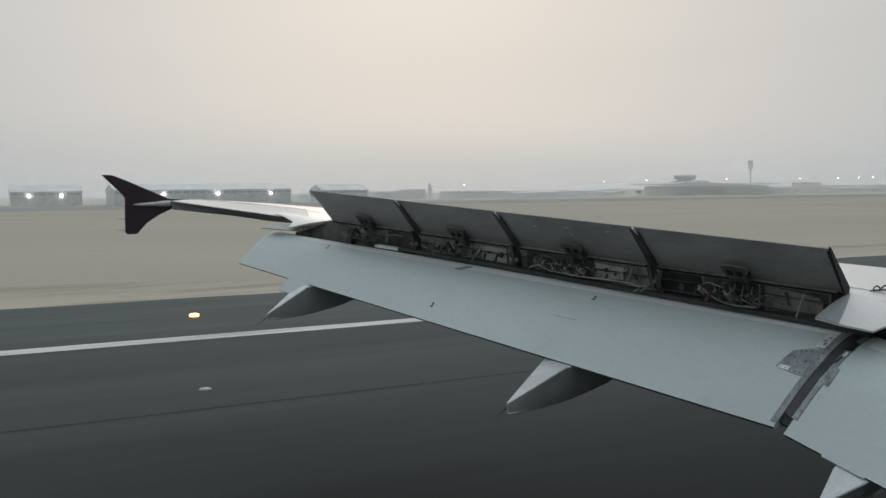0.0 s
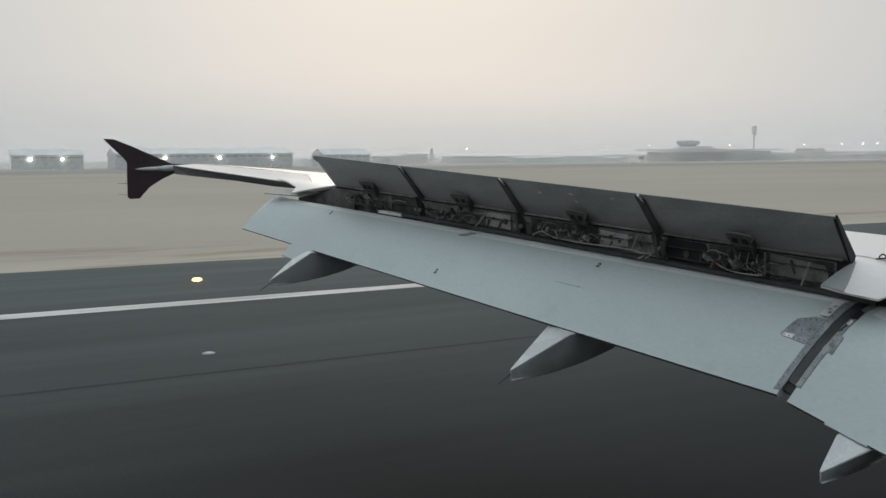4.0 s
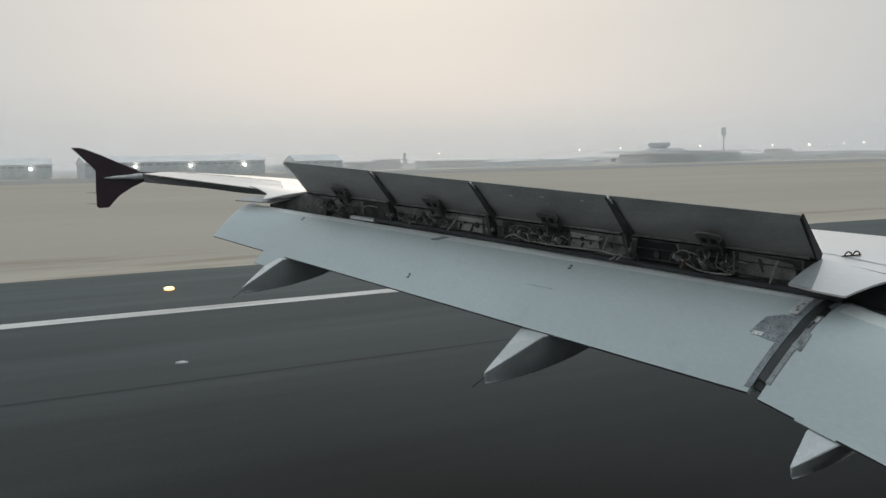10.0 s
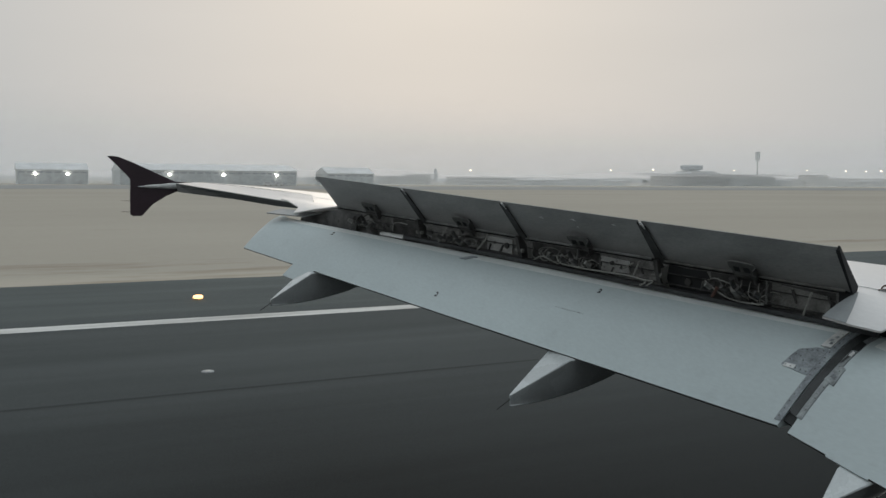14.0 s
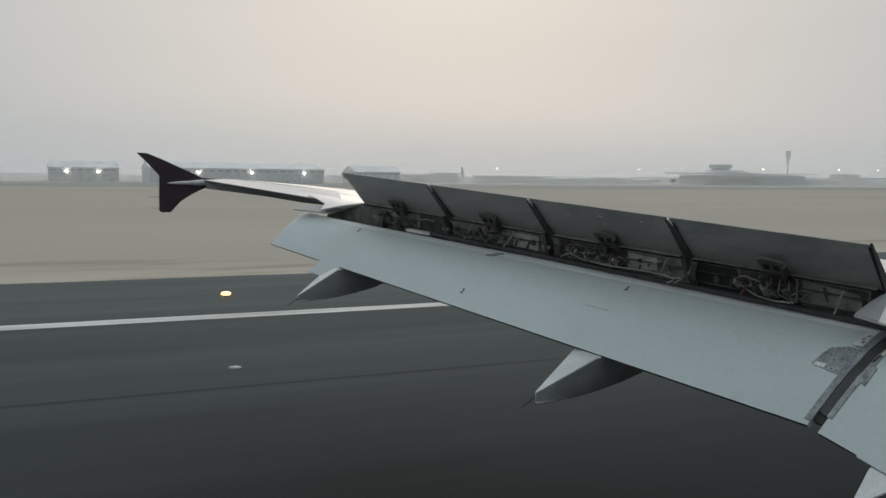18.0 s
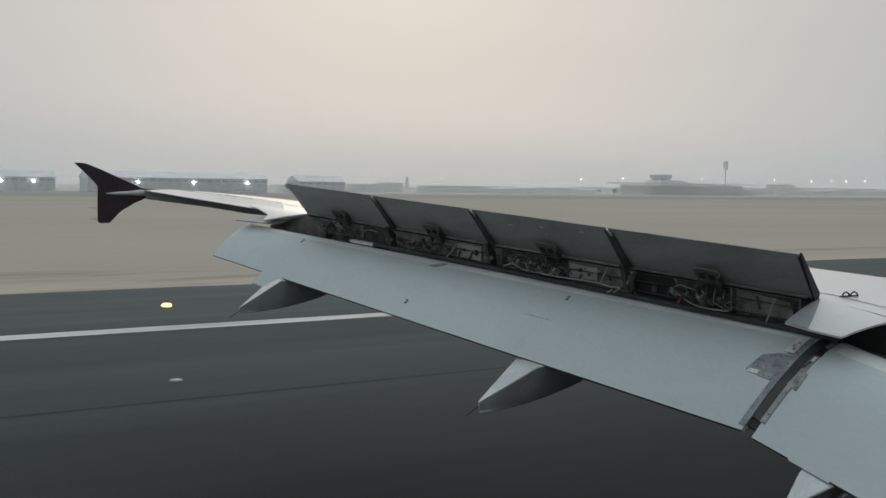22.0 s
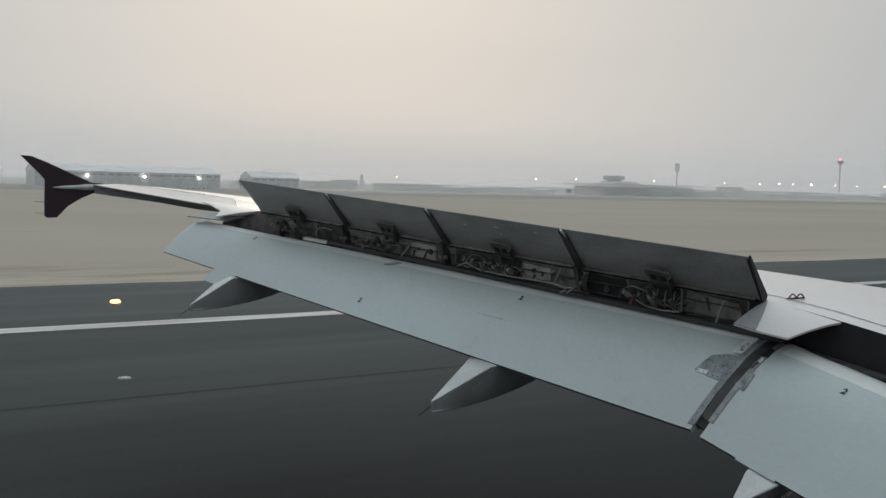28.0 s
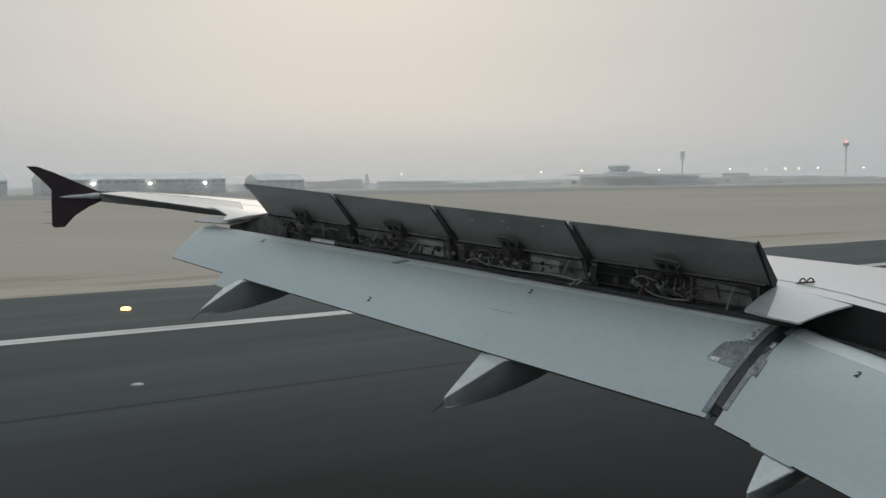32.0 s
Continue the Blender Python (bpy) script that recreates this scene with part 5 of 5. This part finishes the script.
def mast(x, y, h, head, label, lamp=None):
    g = tagged(empty("tower", (x + ALONG, y, 0)), label, "tower", "towers")
    part("shaft", rod(bmesh.new(), (0, 0, 0), (0, 0, h - head * 0.6), h * 0.022, h * 0.018, 14), CONCRETE, g)
    hb = bmesh.new()
    r = h * 0.07
    loft([[Vector((math.cos(a * math.tau / 16) * q, math.sin(a * math.tau / 16) * q, z)) for a in range(16)] for q, z in ((h * 0.026, h - head), (r * 0.85, h - head * 0.72), (r, h - head * 0.68), (r * 1.05, h - head * 0.25), (r * 0.9, h - head * 0.15), (r * 0.5, h))], bm=hb)
    part("head", hb, SHEET, g)
    part("window_band", rod(bmesh.new(), (0, 0, h - head * 0.6), (0, 0, h - head * 0.32), r * 1.06, r * 1.09, 16), PANE, g)
    if lamp:
        part("obstruction_light", rod(bmesh.new(), (0, 0, h), (0, 0, h + 2.0), 1.3, 1.0, 8), lamp, g, "lit red lamp")
    return g


radar = tagged(empty("radar_mast", (650.5 + ALONG, 760, 0)), "slim pale mast with a box-shaped antenna head", "tower", "towers")
part("pole", rod(bmesh.new(), (0, 0, 0), (0, 0, 30), 0.95, 0.7, 12), CONCRETE, radar)
part("platform", rod(bmesh.new(), (0, 0, 28.6), (0, 0, 29.2), 2.4, 2.4, 14), CONCRETE, radar)
for dx, dy in ((-1.5, -1.5), (1.5, -1.5), (1.5, 1.5), (-1.5, 1.5)):
    part("head_post", rod(bmesh.new(), (dx, dy, 29), (dx, dy, 38.4), 0.3, 0.3, 6), CONCRETE, radar)
for k in range(4):
    part("antenna_panel", cuboid(-1.9, 1.9, -1.9, 1.9, 29.8 + k * 2.3, 31.4 + k * 2.3), SHEET, radar)
mast(1290, 1000, 69.0, 9.0, "tall slim control tower with a red lamp", REDLAMP)
for x, y, h in ((1590, 1010, 46.0), (1735, 1010, 40.0)):
    g = tagged(empty("lattice_mast", (x + ALONG, y, 0)), "thin grey lattice radio mast", "mast", "radio masts")
    for dx, dy in ((-1, -1), (1, -1), (1, 1), (-1, 1)):
        part("leg", rod(bmesh.new(), (dx * 1.6, dy * 1.6, 0), (dx * 0.4, dy * 0.4, h), 0.22, 0.16, 6), STEEL, g)
    for k in range(8):
        z, s = h * k / 8, 1.6 - 1.2 * k / 8
        part("brace", rod(bmesh.new(), (-s, -s, z), (s, -s, z + h / 8), 0.14, 0.14, 6), STEEL, g)

# apron lamp posts
post = None
for x, y, h in ((514, 850, 17), (575, 850, 18.4), (702, 850, 19.4), (831, 850, 19.8), (902, 850, 20), (943, 850, 20.6), (972, 850, 20.9), (1013, 850, 21.5), (1068, 850, 21.6), (1120, 850, 21.6), (1190, 850, 21.8), (1260, 850, 21.8), (56, 640, 9.4), (66, 640, 9.4), (132, 850, 12), (176, 850, 12), (330, 850, 15), (1370, 870, 21), (1450, 870, 21)):
    if post is None:
        post = tagged(empty("apron_lamp", (x + ALONG, y, 0)), "tall apron lamp post with a lit floodlight", "lamp post", "apron lamps")
        part("pole", rod(bmesh.new(), (0, 0, 0), (0, 0, 19.5), 0.22, 0.13, 8), STEEL, post)
        part("crossarm", cuboid(-1.2, 1.2, -0.1, 0.1, 19.3, 19.6), STEEL, post)
        part("floodlight", rod(bmesh.new(), (0, -0.5, 19.6), (0, 0.1, 20.0), 0.55, 0.4, 10), WARMLAMP, post, "lit floodlight")
        post.scale = (1, 1, h / 20)
    else:
        o = copy_thing(post, pose(x + ALONG, y, 0))
        o.scale = (1, 1, h / 20)


# parked aircraft tail, vans, trees
fin = tagged(empty("parked_airliner", (262 + ALONG, 812, 0)), "parked airliner with its pale tail fin showing over the buildings", "airliner")
part("fuselage", rod(bmesh.new(), (-28, 0, 4.4), (10, 0, 4.6), 2.0, 1.2, 16), CARWHITE, fin)
part("tail_fin", prism([(6, 5.5), (11.5, 5.5), (9.4, 15.2), (7.2, 15.2)], lambda u, v, w: Vector((u, w - 0.2, v)), 0.4), SHEET, fin)
part("undercarriage", rod(bmesh.new(), (-8, 0, 0), (-8, 0, 3), 0.5, 0.5, 8), STEEL, fin)


def van(x, y, w, h):
    g = tagged(empty("van", (x + ALONG, y, 0)), "small white airport van parked before the buildings", "van", "parked vans")
    part("body", loft([[Vector((a * w, yy, b * h)) for a, b in ((0, 0.18), (1, 0.18), (1, 0.55), (0.82, 1.0), (0.02, 1.0), (0, 0.9))] for yy in (0, 1.9)]), CARWHITE, g)
    part("windscreen", cuboid(w * 0.1, w * 0.8, -0.03, 0.02, h * 0.62, h * 0.86), PANE, g)
    for fx in (0.2, 0.8):
        part("wheel", rod(bmesh.new(), (w * fx, -0.05, 0.35), (w * fx, 0.25, 0.35), 0.35, 0.35, 12), TYRE, g)
    return g


v0 = van(466, 690, 5.2, 2.3)
for x in (474, 505, 513, 521, 590):
    copy_thing(v0, pose(x + ALONG, 690 + (x % 3), 0))
for x in (-22, -15, 24, 31, 88):
    copy_thing(v0, pose(x + ALONG, 546 + (x % 3), 0))


def tree(x, y, h, seed):
    r = random.Random(seed)
    g = tagged(empty("tree", (x + ALONG, y, 0)), "broad-crowned tree paled by haze near the airport buildings", "tree", "airport trees")
    tb = bmesh.new()
    rod(tb, (0, 0, 0), (0.2, 0, h * 0.45), 0.28, 0.18, 8)
    for k in range(5):
        a = k * 1.3 + r.random()
        rod(tb, (0.15, 0, h * (0.3 + 0.03 * k)), (math.cos(a) * h * 0.28, math.sin(a) * h * 0.28, h * 0.7), 0.12, 0.05, 6)
    part("trunk", tb, BARK, g)
    cb = bmesh.new()
    for k in range(420):
        a, e, rr = r.uniform(0, math.tau), r.uniform(-0.5, 1.0), r.uniform(0.5, 1.0)
        lump = 0.75 + 0.35 * noise.noise(Vector((math.cos(a) * 1.7, math.sin(a) * 1.7, e * 2 + seed)))
        c = Vector((math.cos(a) * h * 0.52 * rr * lump, math.sin(a) * h * 0.52 * rr * lump, h * 0.62 + e * h * 0.36 * lump))
        s = r.uniform(0.25, 0.6)
        d1 = Vector((r.uniform(-1, 1), r.uniform(-1, 1), r.uniform(-1, 1))).normalized() * s
        d2 = Vector((r.uniform(-1, 1), r.uniform(-1, 1), r.uniform(-1, 1))).normalized() * s
        v = [cb.verts.new(c + q) for q in (d1, d2, -d1 * 0.8, -d2 * 0.9)]
        cb.faces.new(v)
    part("crown", cb, LEAF, g)
    return g


rt = random.Random(21)
for k, (x, h) in enumerate(((124, 6.5), (131, 7.5), (138, 5.5), (147, 7.6), (153, 6), (162, 5), (172, 5.5), (184, 6.0), (338, 6), (426, 5.5), (434, 6.2), (760, 7), (815, 6), (1140, 8), (700, 6))):
    tree(x, 690 + rt.uniform(0, 60), h, k)

# works and lifts behind the airliner, passed at the start of the roll
works = tagged(empty("batching_plant", (-340, 760, 0)), "grey concrete batching plant with silos and a slanting conveyor", "plant")
part("silo_block", cuboid(0, 9, 0, 9, 0, 19), CONCRETE, works)
part("head_house", cuboid(1, 7, 1, 8, 19, 22.5), SHEET, works)
for k in range(3):
    part("silo", rod(bmesh.new(), (11.5 + k * 4.2, 4, 0), (11.5 + k * 4.2, 4, 12.5), 1.9, 1.9, 18), CONCRETE, works, "", True)
    part("silo_cone", rod(bmesh.new(), (11.5 + k * 4.2, 4, 12.5), (11.5 + k * 4.2, 4, 14.2), 1.9, 0.5, 18), ROOF, works, "", True)
conv = bmesh.new()
rod(conv, (24, 4, 2), (38, 4, 15), 1.1, 1.1, 8)
part("conveyor", conv, SHEET, works, "slanting covered conveyor")
for x, z in ((28, 5), (33, 9.6), (37, 13.4)):
    part("trestle", rod(bmesh.new(), (x, 4, 0), (x, 4, z), 0.3, 0.25, 6), STEEL, works)
heap = bmesh.new()
loft([[Vector((math.cos(a * math.tau / 28) * r, math.sin(a * math.tau / 28) * r, z + 0.6 * noise.noise(Vector((a * 0.7, z, 2)))*(z > 0))) for a in range(28)] for r, z in ((46, 0), (40, 5), (30, 10.5), (17, 14.5), (6, 16))], bm=heap)
heap_ob = tagged(part("spoil_heap", heap, SAND), "wide pale rounded heap of spoil beyond the sand", "heap")
heap_ob.location = (-190, 1010, -0.2)


def boom_lift(x, y, turn):
    g = tagged(empty("boom_lift", (x, y, 0)), "parked mobile boom lift with its folded arm raised", "boom lift", "boom lifts")
    part("chassis", cuboid(-2.6, 2.6, -1.2, 1.2, 0.7, 1.9), SHEET, g)
    for fx in (-1.8, 1.8):
        part("wheel", rod(bmesh.new(), (fx, -1.35, 0.55), (fx, 1.35, 0.55), 0.55, 0.55, 14), TYRE, g)
    part("boom", rod(bmesh.new(), (-1.5, 0, 1.9), (6.0, 0, 8.2), 0.35, 0.28, 8), STEEL, g)
    part("jib", rod(bmesh.new(), (6.0, 0, 8.2), (9.5, 0, 9.0), 0.24, 0.2, 8), STEEL, g)
    part("basket", cuboid(9.3, 10.8, -0.8, 0.8, 8.4, 9.7), ROOF, g)
    g.rotation_euler = (0, 0, turn)
    return g


boom_lift(-150, 690, 0.0)
boom_lift(-122, 700, 0.2)

# upright translucent sheets, added to give distance haze in front of the far buildings
def mist(y, amount, height):
    m = bpy.data.materials.new("haze_film")
    m.use_nodes = True
    nt = m.node_tree
    nt.nodes.clear()
    N, L = nt.nodes.new, nt.links.new
    out, mix, tr, tl, df, half = N("ShaderNodeOutputMaterial"), N("ShaderNodeMixShader"), N("ShaderNodeBsdfTransparent"), N("ShaderNodeBsdfTranslucent"), N("ShaderNodeBsdfDiffuse"), N("ShaderNodeMixShader")
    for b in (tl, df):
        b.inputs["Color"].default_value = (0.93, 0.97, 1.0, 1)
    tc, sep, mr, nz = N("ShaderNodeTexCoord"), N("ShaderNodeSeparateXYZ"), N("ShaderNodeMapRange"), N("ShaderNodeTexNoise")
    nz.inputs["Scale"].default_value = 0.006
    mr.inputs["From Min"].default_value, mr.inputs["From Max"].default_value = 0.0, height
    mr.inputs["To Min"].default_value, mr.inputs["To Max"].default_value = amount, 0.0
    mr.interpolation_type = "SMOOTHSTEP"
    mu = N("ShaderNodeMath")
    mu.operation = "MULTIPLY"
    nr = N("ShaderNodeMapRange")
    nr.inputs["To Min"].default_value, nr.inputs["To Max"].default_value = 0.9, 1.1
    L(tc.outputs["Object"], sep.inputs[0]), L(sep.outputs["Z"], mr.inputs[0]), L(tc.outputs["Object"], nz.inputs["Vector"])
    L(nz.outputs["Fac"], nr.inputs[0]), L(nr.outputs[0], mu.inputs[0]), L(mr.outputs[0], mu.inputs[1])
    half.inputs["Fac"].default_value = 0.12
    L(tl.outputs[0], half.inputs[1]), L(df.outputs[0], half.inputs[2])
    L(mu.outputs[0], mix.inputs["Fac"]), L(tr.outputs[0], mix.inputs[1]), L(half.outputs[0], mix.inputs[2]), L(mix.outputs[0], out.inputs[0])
    bm = bmesh.new()
    vs = [bm.verts.new(p) for p in ((-2500, y, 0.05), (4200, y, 0.05), (4200, y, height), (-2500, y, height))]
    bm.faces.new(vs)
    tagged(part("haze_sheet", bm, m), "upright translucent sheet added for distance haze before the far buildings", "mist", kind="stuff")


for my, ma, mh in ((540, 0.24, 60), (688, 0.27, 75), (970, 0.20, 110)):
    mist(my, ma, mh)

# low far rises and hedges closing the horizon
fb = bmesh.new()
rt = random.Random(4)
# scrub colour raised to carry the haze of distance
FAR = material("haze_paled_scrubland", (0.50, 0.50, 0.485), 0.95, 0, 0.08, 0.01, 0.2, 0.0)
rows = []
for k in range(141):
    x = -1600 + k * 40
    h = 6.5 + 5 * noise.noise(Vector((k * 0.21, 0.5, 0))) + 2.5 * noise.noise(Vector((k * 0.9, 4.5, 0)))
    rows.append([Vector((x, 1290, 0)), Vector((x, 1300, max(1.5, h))), Vector((x, 1400, max(1.0, h * 0.8))), Vector((x, 1460, 0))])
loft(rows, closed=False, bm=fb)
tagged(part("far_rise", fb, FAR), "low pale scrubland rise along the horizon", "backdrop", kind="structure")
